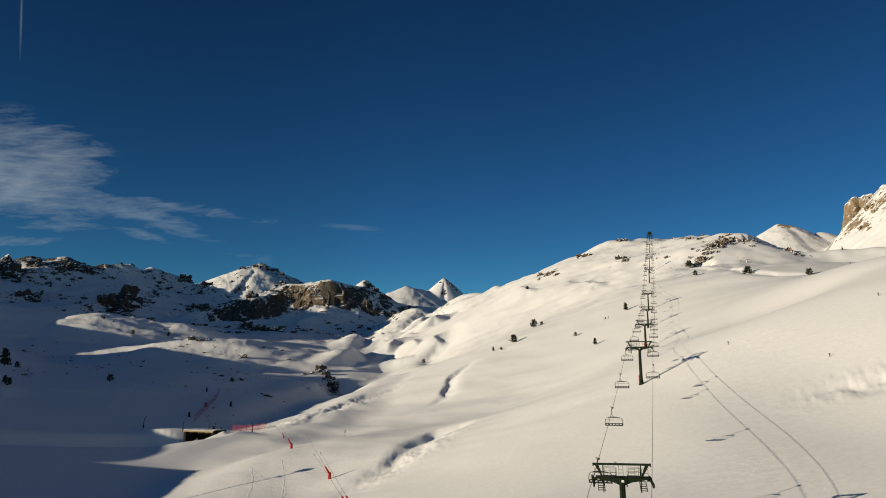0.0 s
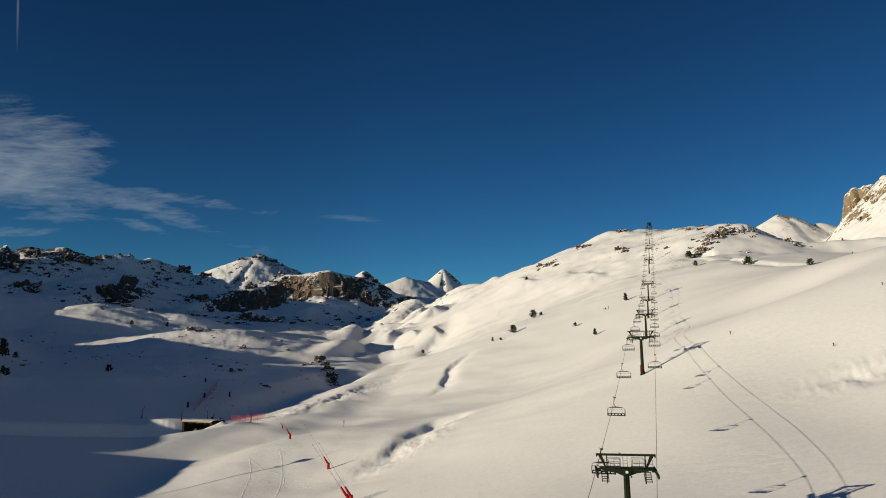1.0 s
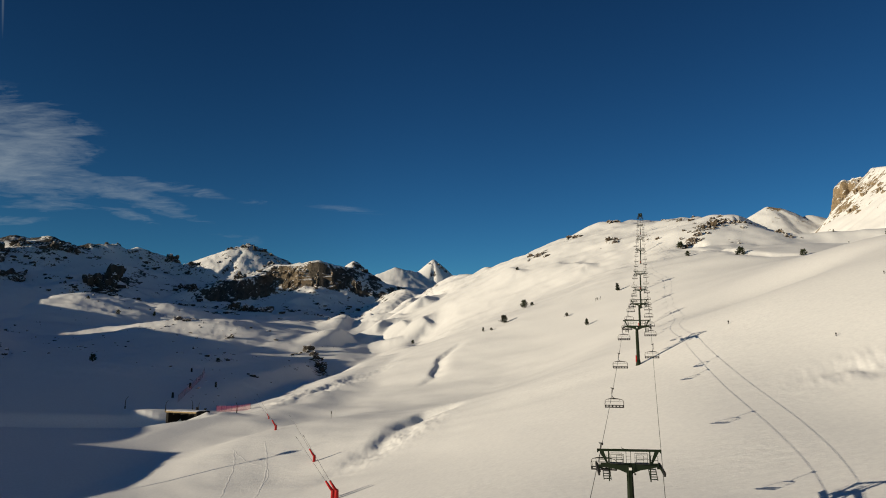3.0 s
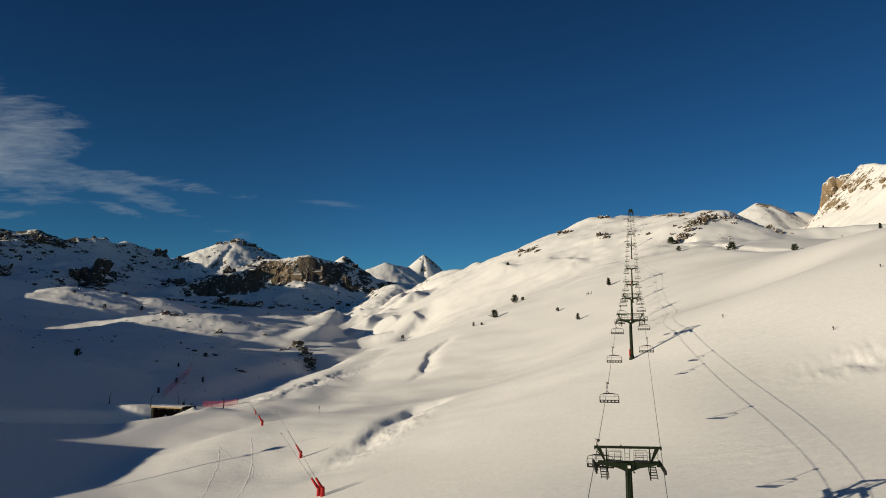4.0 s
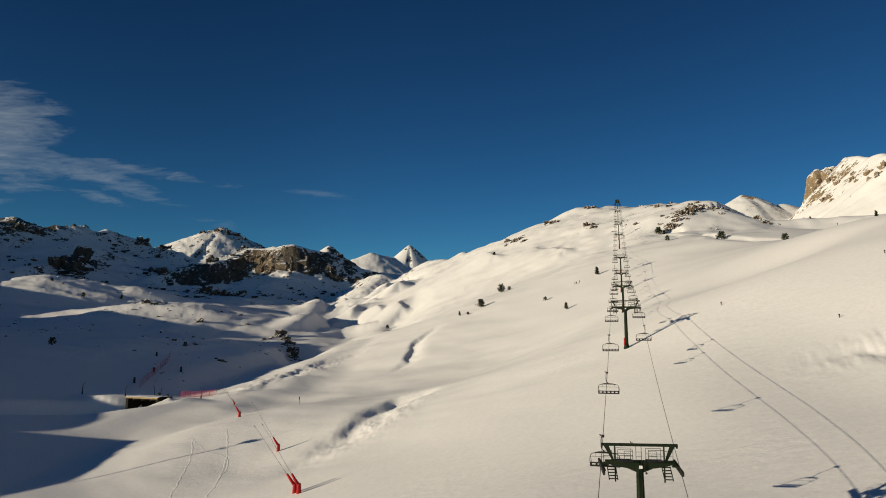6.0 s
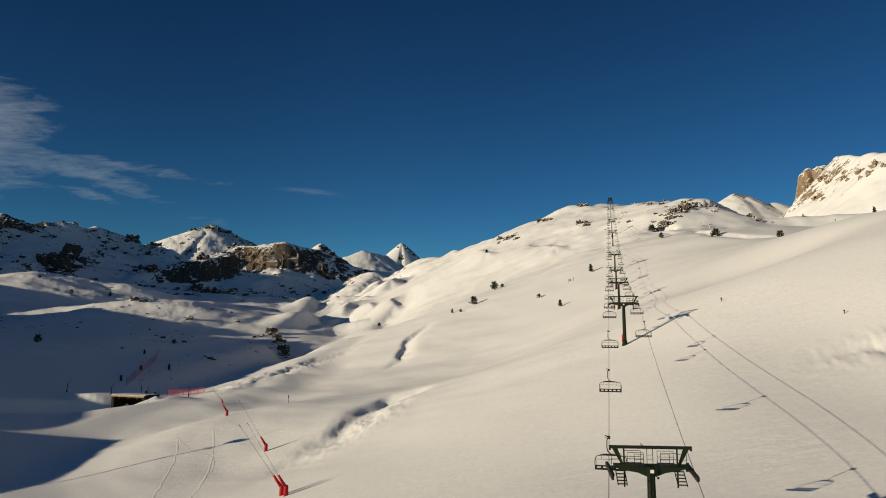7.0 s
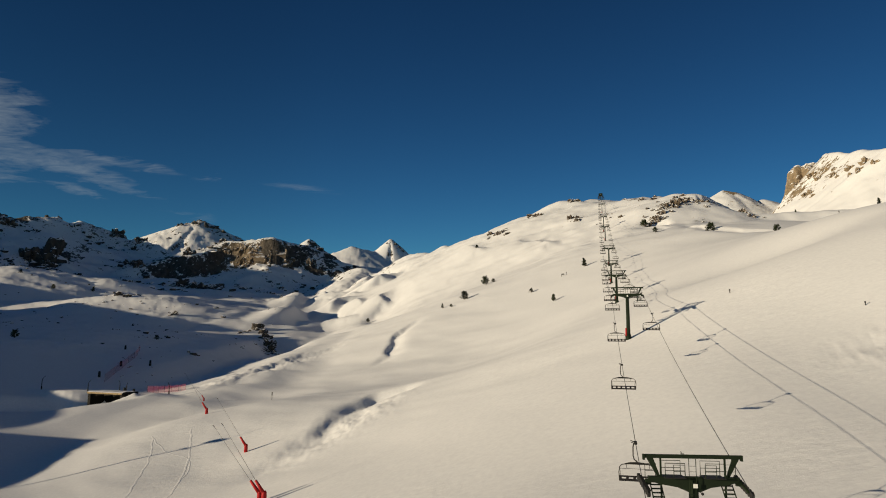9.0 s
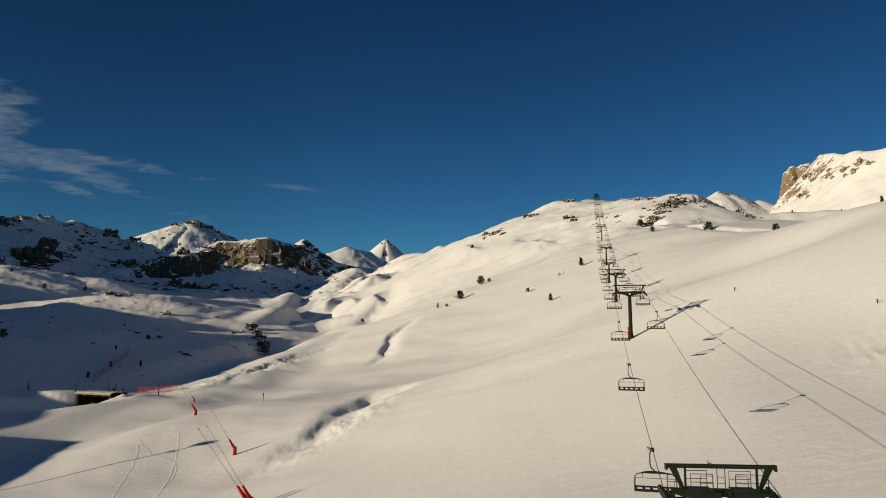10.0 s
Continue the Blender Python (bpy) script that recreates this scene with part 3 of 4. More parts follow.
def tube(bm, points, radius, sides=6, tip=None):
    """A round bar along points, tapered to tip if given."""
    points = [Vector(p) for p in points]
    rings = []
    for n, p in enumerate(points):
        way = (points[min(n + 1, len(points) - 1)] - points[max(n - 1, 0)]).normalized()
        a = way.orthogonal().normalized() if n == 0 else (rings_a - way * way.dot(rings_a)).normalized()
        rings_a = a
        c = way.cross(a)
        r = radius if tip is None else radius + (tip - radius) * n / (len(points) - 1)
        rings.append([bm.verts.new(p + r * (math.cos(k * math.tau / sides) * a + math.sin(k * math.tau / sides) * c)) for k in range(sides)])
    for lo, hi in zip(rings, rings[1:]):
        for k in range(sides):
            bm.faces.new((lo[k], lo[(k + 1) % sides], hi[(k + 1) % sides], hi[k]))
    bm.faces.new(rings[0][::-1])
    bm.faces.new(rings[-1])
    return bm


def slab(bm, outline, y0, y1):
    """A plate cut to an outline in x and z, between y0 and y1."""
    front, back = [bm.verts.new((x, y0, z)) for x, z in outline], [bm.verts.new((x, y1, z)) for x, z in outline]
    bm.faces.new(front)
    bm.faces.new(back[::-1])
    for k in range(len(outline)):
        n = (k + 1) % len(outline)
        bm.faces.new((front[n], front[k], back[k], back[n]))
    bmesh.ops.recalc_face_normals(bm, faces=bm.faces)
    return bm


# ---- chairlift ----
LINE_BEARING, LINE_X, LINE_Y, HALF_GAUGE = 18.0, 17.1, 66.1, 2.72
LINE_SIN, LINE_COS = math.sin(radians(LINE_BEARING)), math.cos(radians(LINE_BEARING))
TOWERS = [(0, 8.7), (81, 9.0), (152, 9.0), (228, 9.0), (275, 9.5), (410, 11.0), (500, 14.0), (640, 11.0), (740, 11.0), (838, 14.0)]


def on_line(s, side=0.0):
    return LINE_X + s * LINE_SIN + side * LINE_COS, LINE_Y + s * LINE_COS - side * LINE_SIN


def railing(bm, x0, x1, y, z0, z1):
    tube(bm, [(x0, y, z0), (x0, y, z1), (x1, y, z1), (x1, y, z0)], 0.022)
    tube(bm, [(x0, y, (z0 + z1) / 2), (x1, y, (z0 + z1) / 2)], 0.018)


def lift_tower(m, top, slant):
    """A single-shaft tower; top is the height of its upper beam, slant the rope's climb in degrees."""
    tower = thing("lift_tower", m, "dark green steel chairlift tower with work platforms and a lifting frame", "lift tower", "towers of the chairlift")
    arm = top - 1.35
    shaft = part("shaft", tube(bmesh.new(), [(0, 0, -1.0), (0, 0, arm * 0.5), (0, 0, arm + 0.1)], 0.37, 14, 0.25), GREEN, tower, smooth=True)
    part("foot_flare", tube(bmesh.new(), [(0, 0, -1.0), (0, 0, 0.9)], 0.75, 14, 0.36), GREEN, tower, "flared steel foot in the snow", True)
    pad = bmesh.new()
    tube(pad, [(-0.38, -0.12, 0.5), (-0.36, -0.12, 1.9)], 0.15, 8)
    part("red_pad", pad, RED, tower, "faded red safety padding strip", True)
    cross = slab(bmesh.new(), [(-2.45, arm + 0.05), (-1.9, arm - 0.12), (-0.9, arm - 0.28), (-0.32, arm - 0.52), (0.32, arm - 0.52), (0.9, arm - 0.28), (1.9, arm - 0.12), (2.45, arm + 0.05), (2.45, arm + 0.27), (-2.45, arm + 0.27)], -0.16, 0.16)
    part("crossarm", cross, GREEN, tower)
    beam = box(bmesh.new(), -2.7, 2.7, -0.09, 0.09, top - 0.10, top + 0.10, 0.02)
    box(beam, -2.72, -2.62, -0.12, 0.12, top - 0.2, top + 0.1)
    box(beam, 2.62, 2.72, -0.12, 0.12, top - 0.2, top + 0.1)
    part("lifting_beam", beam, GREEN, tower)
    for sx in (-1, 1):
        part("strut", slab(bmesh.new(), [(sx * 2.52, top - 0.1), (sx * 2.16, top - 0.1), (sx * 1.80, arm + 0.25), (sx * 1.96, arm + 0.25)], -0.06, 0.06), GREEN, tower)
        part("post", box(bmesh.new(), sx * 1.75 - 0.045, sx * 1.75 + 0.045, -0.05, 0.05, arm - 1.25, top - 0.1), GREEN, tower)
        for x0, x1, y, z0, z1 in ((0.55, 1.62, -0.45, 0.27, 1.05), (0.55, 1.15, -0.42, 0.27, 0.95), (0.55, 1.62, 0.45, 0.27, 1.05), (1.9, 2.5, 0.5, 0.1, 0.85)):
            rail = bmesh.new()
            railing(rail, sx * x0, sx * x1, y, arm + z0, arm + z1)
            part("railing", rail, GREEN, tower)
        deck = box(bmesh.new(), min(sx * 0.5, sx * 1.65), max(sx * 0.5, sx * 1.65), -0.5, 0.5, arm + 0.24, arm + 0.28)
        part("walkway", deck, FRAME, tower, "grated steel walkway")
        # sloping work platform with treads beside the sheaves
        bm = bmesh.new()
        c, s_ = math.cos(radians(slant)), math.sin(radians(slant))
        for n in range(5):
            y = -0.36 + n * 0.18
            box(bm, sx * 1.95 - 0.3, sx * 1.95 + 0.3, y - 0.06, y + 0.06, arm - 0.62 + y - 0.03, arm - 0.62 + y + 0.03)
        for off in (-0.3, 0.3):
            tube(bm, [(sx * 1.95 + off, -0.42, arm - 0.64 - 0.42), (sx * 1.95 + off, 0.42, arm - 0.64 + 0.42)], 0.035)
        part("platform", bm, GREEN, tower, "steep stepped steel work platform")
        train = bmesh.new()
        tube(train, [(sx * 2.62, -1.0 * c, arm - 0.12 - 1.0 * s_), (sx * 2.62, 1.0 * c, arm - 0.12 + 1.0 * s_)], 0.07)
        box(train, min(sx * 2.3, sx * 2.62), max(sx * 2.3, sx * 2.62), -0.08, 0.08, arm - 0.18, arm + 0.12)
        battery = part("sheave_beam", train, GREEN, tower)
        for n in range(8):
            y = -1.12 + n * 0.32
            w = bmesh.new()
            bmesh.ops.create_cone(w, cap_ends=True, segments=12, radius1=0.2, radius2=0.2, depth=0.14, matrix=pose(sx * 2.72, y * c, arm - 0.18 + y * s_ - 0.03, 0, 90, 0))
            part("sheave", w, BLACK, battery, "black rubber-lined rope wheel")
    ladder = bmesh.new()
    for off in (-0.19, 0.19):
        tube(ladder, [(off - 0.12, -0.36, 1.8), (off - 0.12, -0.36, top + 0.05)], 0.02)
    for n in range(int((top - 1.9) / 0.3)):
        tube(ladder, [(-0.31, -0.36, 1.95 + 0.3 * n), (0.07, -0.36, 1.95 + 0.3 * n)], 0.013, 5)
    part("ladder", ladder, GREEN, tower, "thin steel ladder")
    part("sign_plate", box(bmesh.new(), -0.12, 0.12, -0.40, -0.38, arm - 0.26, arm - 0.04), WHITE, tower, "small blank white plate")
    lamp = bmesh.new()
    bmesh.ops.create_icosphere(lamp, subdivisions=1, radius=0.09, matrix=pose(0.42, -0.2, arm - 0.6))
    tube(lamp, [(0.25, -0.1, arm - 0.5), (0.42, -0.2, arm - 0.56)], 0.02)
    part("siren", lamp, BLACK, tower)
    hook = bmesh.new()
    tube(hook, [(-0.55, 0, top + 0.08), (-0.62, 0, top + 0.28)], 0.025)
    box(hook, -0.62, -0.45, -0.05, 0.05, top + 0.1, top + 0.16)
    part("hoist_hook", hook, STEEL, tower)
    return tower


rope_at = []
for n, (s, top) in enumerate(TOWERS):
    x, y = on_line(s)
    z = -16.85 if n == 0 else ground_at(x, y)
    rope_at.append((s, z + top - 1.35))
for n, (s, top) in enumerate(TOWERS):
    x, y = on_line(s)
    lo, hi = rope_at[max(n - 1, 0)], rope_at[min(n + 1, len(rope_at) - 1)]
    slant = math.degrees(math.atan2(hi[1] - lo[1], hi[0] - lo[0]))
    lift_tower(pose(x, y, rope_at[n][1] - top + 1.35, 0, 0, -8.0 if n == 0 else -LINE_BEARING), top, slant)


def rope_height(s):
    """The rope hangs a little between the towers."""
    stops = [(-70, rope_at[0][1] - 8.5)] + rope_at
    for (s0, z0), (s1, z1) in zip(stops, stops[1:]):
        if s <= s1:
            t = (s - s0) / (s1 - s0)
            return z0 + t * (z1 - z0) - 0.00012 * (s1 - s0) ** 2 * 4 * t * (1 - t)
    return stops[-1][1]


for side in (-1, 1):
    bm = bmesh.new()
    tube(bm, [(*on_line(s, side * HALF_GAUGE), rope_height(s)) for s in range(-70, 839, 4)], 0.024, 6)
    rope = part("haul_rope", bm, ROPE, None)
    tagged(rope, "taut dark steel haul rope carried over the lift towers", "rope", "ropes of the chairlift")


def lift_chair():
    """A four-seat chair, hung from the rope at its origin; it faces uphill (+y)."""
    chair = thing("lift_chair", pose(0, 0, 0), "empty four-seat lift chair with dark slotted backrest", "lift chair", "chairs on the lift")
    grip = box(bmesh.new(), -0.10, 0.10, -0.22, 0.22, -0.09, 0.10, 0.03)
    tube(grip, [(-0.05, -0.1, 0.08), (-0.32, -0.1, 0.16)], 0.03)
    tube(grip, [(-0.05, 0.12, 0.06), (-0.28, 0.12, -0.02)], 0.03)
    part("grip", grip, BLACK, chair)
    part("hanger", tube(bmesh.new(), [(-0.12, 0, -0.02), (-0.17, -0.02, -0.3), (-0.18, -0.04, -0.8), (-0.12, -0.06, -1.05), (0.05, -0.08, -1.18), (0.1, -0.1, -1.28)], 0.04, 7), FRAME, chair, smooth=True)
    bar = tube(bmesh.new(), [(-0.72, -0.1, -1.36), (-0.4, -0.1, -1.28), (0, -0.1, -1.26), (0.4, -0.1, -1.28), (0.92, -0.1, -1.36)], 0.05, 7)
    box(bar, -0.62, 0.82, -0.16, -0.04, -1.37, -1.31, 0.01)
    part("top_bar", bar, FRAME, chair)
    for sx in (-1, 1):
        cx = 0.1
        part("side_frame", tube(bmesh.new(), [(cx + sx * 0.72, -0.1, -1.35), (cx + sx * 1.02, -0.1, -1.40), (cx + sx * 1.17, -0.08, -1.56), (cx + sx * 1.22, -0.05, -1.9), (cx + sx * 1.2, -0.05, -2.35), (cx + sx * 1.18, 0.1, -2.48), (cx + sx * 1.18, 0.5, -2.46)], 0.03, 7), FRAME, chair, smooth=True)
        part("stay", tube(bmesh.new(), [(cx + sx * 0.72, -0.1, -1.35), (cx + sx * 0.72, -0.08, -1.62)], 0.016, 5), FRAME, chair)
    bars = tube(bmesh.new(), [(-1.05, -0.05, -1.66), (1.25, -0.05, -1.66)], 0.016, 5)
    tube(bars, [(-1.05, -0.05, -1.66), (-1.02, 0.35, -2.0), (-1.02, 0.55, -2.25)], 0.016, 5)
    tube(bars, [(1.25, -0.05, -1.66), (1.22, 0.35, -2.0), (1.22, 0.55, -2.25)], 0.016, 5)
    part("safety_bar", bars, FRAME, chair)
    back = box(bmesh.new(), -1.12, 1.32, -0.12, -0.05, -2.20, -2.10, 0.015)
    box(back, -1.12, 1.32, -0.10, -0.03, -2.44, -2.33, 0.015)
    for n in range(6):
        x = -1.12 + n * 0.453
        box(back, x, x + 0.17, -0.115, -0.055, -2.36, -2.18, 0.01)
    part("backrest", back, SEAT, chair)
    part("seat", box(bmesh.new(), -1.10, 1.30, -0.06, 0.46, -2.47, -2.41, 0.02), SEAT, chair, "dark moulded seat bench")
    return chair


chair = lift_chair()
up_s = [-17.9 + 24.5 * n for n in range(35)]
down_s = [63.6 + 24.5 * n for n in range(32)]
placed = []
for s in up_s:
    placed.append((on_line(s, -HALF_GAUGE), rope_height(s), -LINE_BEARING))
for s in down_s:
    placed.append((on_line(s, HALF_GAUGE), rope_height(s), 180 - LINE_BEARING))
for n, ((x, y), z, turn) in enumerate(placed):
    swing = pose(x, y, z - 0.02, (1.5 * math.sin(n * 2.4)), 0, turn)
    if n == 0:
        chair.matrix_basis = swing
    else:
        copy_thing(chair, swing)

# wire the lift's line ends at a return wheel up on the crest
x, y = on_line(846)
station = thing("return_station", pose(x, y, rope_height(838) - 0.3, 0, 0, -LINE_BEARING), "dark steel return wheel frame at the crest", "lift station")
wheel = bmesh.new()
bmesh.ops.create_cone(wheel, cap_ends=True, segments=28, radius1=2.72, radius2=2.72, depth=0.25, matrix=pose(0, 0, 0.2))
part("return_wheel", wheel, FRAME, station)
for sx in (-2.2, 2.2):
    leg = tube(bmesh.new(), [(sx * 1.3, 2, -13.5), (sx, 0, -0.2), (sx * 0.6, 0, 2.4)], 0.22, 8)
    part("leg", leg, GREEN, station)
cabin = box(bmesh.new(), -2.4, 2.4, -1.4, 2.6, 1.2, 3.6, 0.15)
part("machine_cover", cabin, GREEN, station)


# ---- snowmaking ----
def snow_lance(x, y, lean, tall=1.0, twin=0.0):
    """A red-padded base with a long thin lance that leans over the piste."""
    gun = thing("snow_lance", pose(x, y, ground_at(x, y) - 0.1, 0, 0, 8), "red padded snowmaking lance with a long thin pole", "snow lance", "lances along the piste")
    k = tall
    part("base_pad", tube(bmesh.new(), [(0, 0, -0.2), (0, 0, 1.35 * k), (-0.06, 0, 1.5 * k)], 0.36 * k, 10, 0.30 * k), RED, gun, smooth=True)
    part("arm_pad", tube(bmesh.new(), [(-0.02, 0, 1.25 * k), (-0.55 * lean * k, 0, 2.0 * k), (-1.15 * lean * k, 0, 2.95 * k)], 0.27 * k, 10, 0.17 * k), RED, gun, smooth=True)
    tip = (-5.6 * lean, 0.4, 10.0 * k)
    part("pole", tube(bmesh.new(), [(-1.1 * lean * k, 0, 2.85 * k), (-3.2 * lean, 0.2, 6.2 * k), tip], 0.034, 6, 0.02), STEEL, gun)
    head = tube(bmesh.new(), [tip, (tip[0] - 0.25 * lean, 0.42, tip[2] + 0.3)], 0.045, 6)
    part("nozzle_head", head, BLACK, gun)
    return gun


snow_lance(-15.7, 121.2, 1.0)
snow_lance(-16.5, 122.4, 1.1, 0.98)
snow_lance(-26.7, 163.1, 1.0)
snow_lance(-45.0, 204.0, 1.0)
snow_lance(-59.5, 256.0, 0.95, 0.7)

# ---- bridge over the stream ----
# near black: the shade of the deep opening is put into the colour
SHADED_STONE = plain("shaded_stone", (0.009, 0.008, 0.006), 0.85, 0.0, 0.3, 1.5, 0.3)


def snow_bridge():
    bridge = thing("footbridge", pose(-96.6, 276.2, -20.95, 0, 0, -24.2), "low snow-covered bridge with weathered timber edge over a dark stream gap", "bridge")
    part("deck", box(bmesh.new(), -7.8, 7.8, -3.2, 4.2, -0.6, 0.0, 0.04), SHADED_STONE, bridge)
    for n in range(8):
        part("edge_plank", box(bmesh.new(), -7.8 + n * 1.95, -7.8 + n * 1.95 + 1.9, -3.32, -3.21, -0.5 + 0.06 * (n % 2), 0.05, 0.02), WOOD, bridge)
    cap = bmesh.new()
    bmesh.ops.create_grid(cap, x_segments=40, y_segments=14, size=0.5)
    for v in cap.verts:
        x, y = v.co.x * 15.8, v.co.y * 7.5 + 0.5
        edge = min(1.0, (3.75 - abs(y - 0.5)) / 0.8)
        v.co = (x, y, 0.06 + (0.28 + 0.14 * noise.noise((x * 0.5, y * 0.5, 0))) * max(edge, 0.0) ** 0.5)
    part("snow_cover", cap, SNOW, bridge, "wind-packed snow on the deck", True)
    for sx in (-1, 1):
        part("abutment", box(bmesh.new(), sx * 7.2 - 0.6, sx * 7.2 + 0.6, -2.9, 4.0, -7.5, -0.6, 0.05), SHADED_STONE, bridge)
    for x in (-4.0, 0.0, 4.0):
        part("girder", box(bmesh.new(), x - 0.15, x + 0.15, -3.0, 4.0, -1.15, -0.75), CONCRETE, bridge)
    # wall added to fill the opening with painted shade
    part("back_wall", box(bmesh.new(), -6.6, 6.6, 3.5, 3.9, -7.5, -0.6), SHADED_STONE, bridge, "shade-dark wall added behind the opening")
    return bridge


snow_bridge()


def bent_pole(x, y, tall, bend, turn):
    pole = thing("bent_pole", pose(x, y, ground_at(x, y) - 0.1, 0, 0, turn), "dark steel pole with a bent-over tip by the bridge", "pole", "poles round the bridge")
    part("mast", tube(bmesh.new(), [(0, 0, -0.3), (0, 0, tall * 0.6), (0.12 * bend, 0, tall * 0.8), (0.7 * bend, 0, tall)], 0.17, 7, 0.09), BLACK, pole)
    part("padding", tube(bmesh.new(), [(0, 0, -0.2), (0, 0, 1.3)], 0.26, 8, 0.22), BLACK, pole, "dark wrapped foot")
    return pole


for x, y, tall, bend, turn in ((-126.5, 288.5, 5.0, 1.4, 20), (-107.5, 282.5, 4.4, 1.2, 0), (-99.5, 290.5, 4.6, -0.8, 10), (-96.5, 289.0, 4.2, 0.5, 0), (-91.0, 281.0, 5.2, 0.6, 0), (-77.0, 276.0, 4.2, -0.6, 0)):
    bent_pole(x, y, tall, bend, turn)


def fan_gun(x, y, tall):
    gun = thing("padded_post", pose(x, y, ground_at(x, y) - 0.1), "short dark padded post on the shaded snow", "post", "posts near the nets")
    part("pad", tube(bmesh.new(), [(0, 0, -0.2), (0, 0, tall * 0.7), (0, 0, tall)], 0.55, 9, 0.42), BLACK, gun, smooth=True)
    part("cap", tube(bmesh.new(), [(0, 0, tall), (0, 0, tall + 0.15)], 0.48, 9, 0.2), BLACK, gun)
    return gun


for x, y, tall in ((-118.5, 318, 2.4), (-120.5, 345, 2.4), (-97.5, 290.0, 2.0), (-93.8, 289.0, 2.2), (-110, 352, 2.6), (-139, 398, 2.2)):
    fan_gun(x, y, tall)


def fan_gun_mast(x, y, tall):
    """A snow fan on a tall mast beside the piste."""
    mast = thing("fan_gun_mast", pose(x, y, ground_at(x, y) - 0.3, 0, 0, -20), "tall steel mast carrying a snow fan beside the piste", "snow fan")
    part("mast", tube(bmesh.new(), [(0, 0, -0.3), (0, 0, tall * 0.5), (0, 0, tall)], 0.24, 8, 0.16), STEEL, mast)
    barrel = bmesh.new()
    bmesh.ops.create_cone(barrel, cap_ends=True, segments=18, radius1=0.75, radius2=0.6, depth=1.7, matrix=pose(0, 0, tall + 0.6, 70, 0, 0))
    part("fan_barrel", barrel, BLACK, mast)
    part("work_platform", box(bmesh.new(), -0.9, 0.9, -0.7, 0.7, tall - 1.6, tall - 1.5), STEEL, mast)
    part("spray_tip", tube(bmesh.new(), [(0, 0, tall + 1.0), (0, 0, tall + 4.5)], 0.05, 6), STEEL, mast)


fan_gun_mast(-133, 143.2, 17.0)

# ---- red safety nets ----
def net_material():
    m, nodes, links, bsdf = material("red_safety_net")
    co = nodes.new("ShaderNodeTexCoord")
    weave = nodes.new("ShaderNodeTexNoise")
    weave.inputs["Scale"].default_value = 9.0
    links.new(co.outputs["Object"], weave.inputs["Vector"])
    bsdf.inputs["Base Color"].default_value = (0.50, 0.02, 0.035, 1)
    bsdf.inputs["Roughness"].default_value = 0.7
    clear = nodes.new("ShaderNodeBsdfTransparent")
    mix = nodes.new("ShaderNodeMixShader")
    lift = nodes.new("ShaderNodeMapRange")
    lift.inputs["From Min"].default_value, lift.inputs["From Max"].default_value = 0.3, 0.7
    lift.inputs["To Min"].default_value, lift.inputs["To Max"].default_value = 0.1, 0.42
    links.new(weave.outputs["Fac"], lift.inputs["Value"])
    links.new(lift.outputs["Result"], mix.inputs["Fac"])
    links.new(clear.outputs[0], mix.inputs[1])
    links.new(bsdf.outputs[0], mix.inputs[2])
    links.new(mix.outputs[0], nodes["Material Output"].inputs["Surface"])
    return m


NET = net_material()


def safety_net(line, tall, label):
    (x0, y0), (x1, y1) = line[0], line[-1]
    net = thing("safety_net", pose(x0, y0, ground_at(x0, y0)), label, "net", "safety nets")
    z0 = ground_at(x0, y0)
    bm = bmesh.new()
    rows = []
    steps = 24
    for n in range(steps + 1):
        t = n / steps * (len(line) - 1)
        k = min(int(t), len(line) - 2)
        x, y = line[k][0] + (t - k) * (line[k + 1][0] - line[k][0]), line[k][1] + (t - k) * (line[k + 1][1] - line[k][1])
        z = ground_at(x, y) - z0
        sag = 0.12 * math.sin(n * 1.6)
        rows.append([bm.verts.new((x - x0 + 0.1 * math.sin(n + h), y - y0, z + tall * h / 3 - (sag if h == 3 else 0))) for h in range(4)])
    for lo, hi in zip(rows, rows[1:]):
        for h in range(3):
            bm.faces.new((lo[h], hi[h], hi[h + 1], lo[h + 1]))
    bmesh.ops.solidify(bm, geom=bm.faces[:], thickness=0.02)
    part("netting", bm, NET, net)
    for n in range(0, steps + 1, 4):
        t = n / steps * (len(line) - 1)
        k = min(int(t), len(line) - 2)
        x, y = line[k][0] + (t - k) * (line[k + 1][0] - line[k][0]), line[k][1] + (t - k) * (line[k + 1][1] - line[k][1])
        z = ground_at(x, y) - z0
        part("stake", tube(bmesh.new(), [(x - x0, y - y0, z - 0.4), (x - x0, y - y0, z + tall + 0.2)], 0.05, 6), BLACK, net)
    return net


safety_net([(-113, 310), (-118, 340), (-124, 370), (-131, 396)], 3.2, "red safety net climbing the shaded slope behind the bridge")
safety_net([(-93, 301), (-86, 299), (-77, 296)], 2.4, "faded red safety net strung along the shaded piste edge")


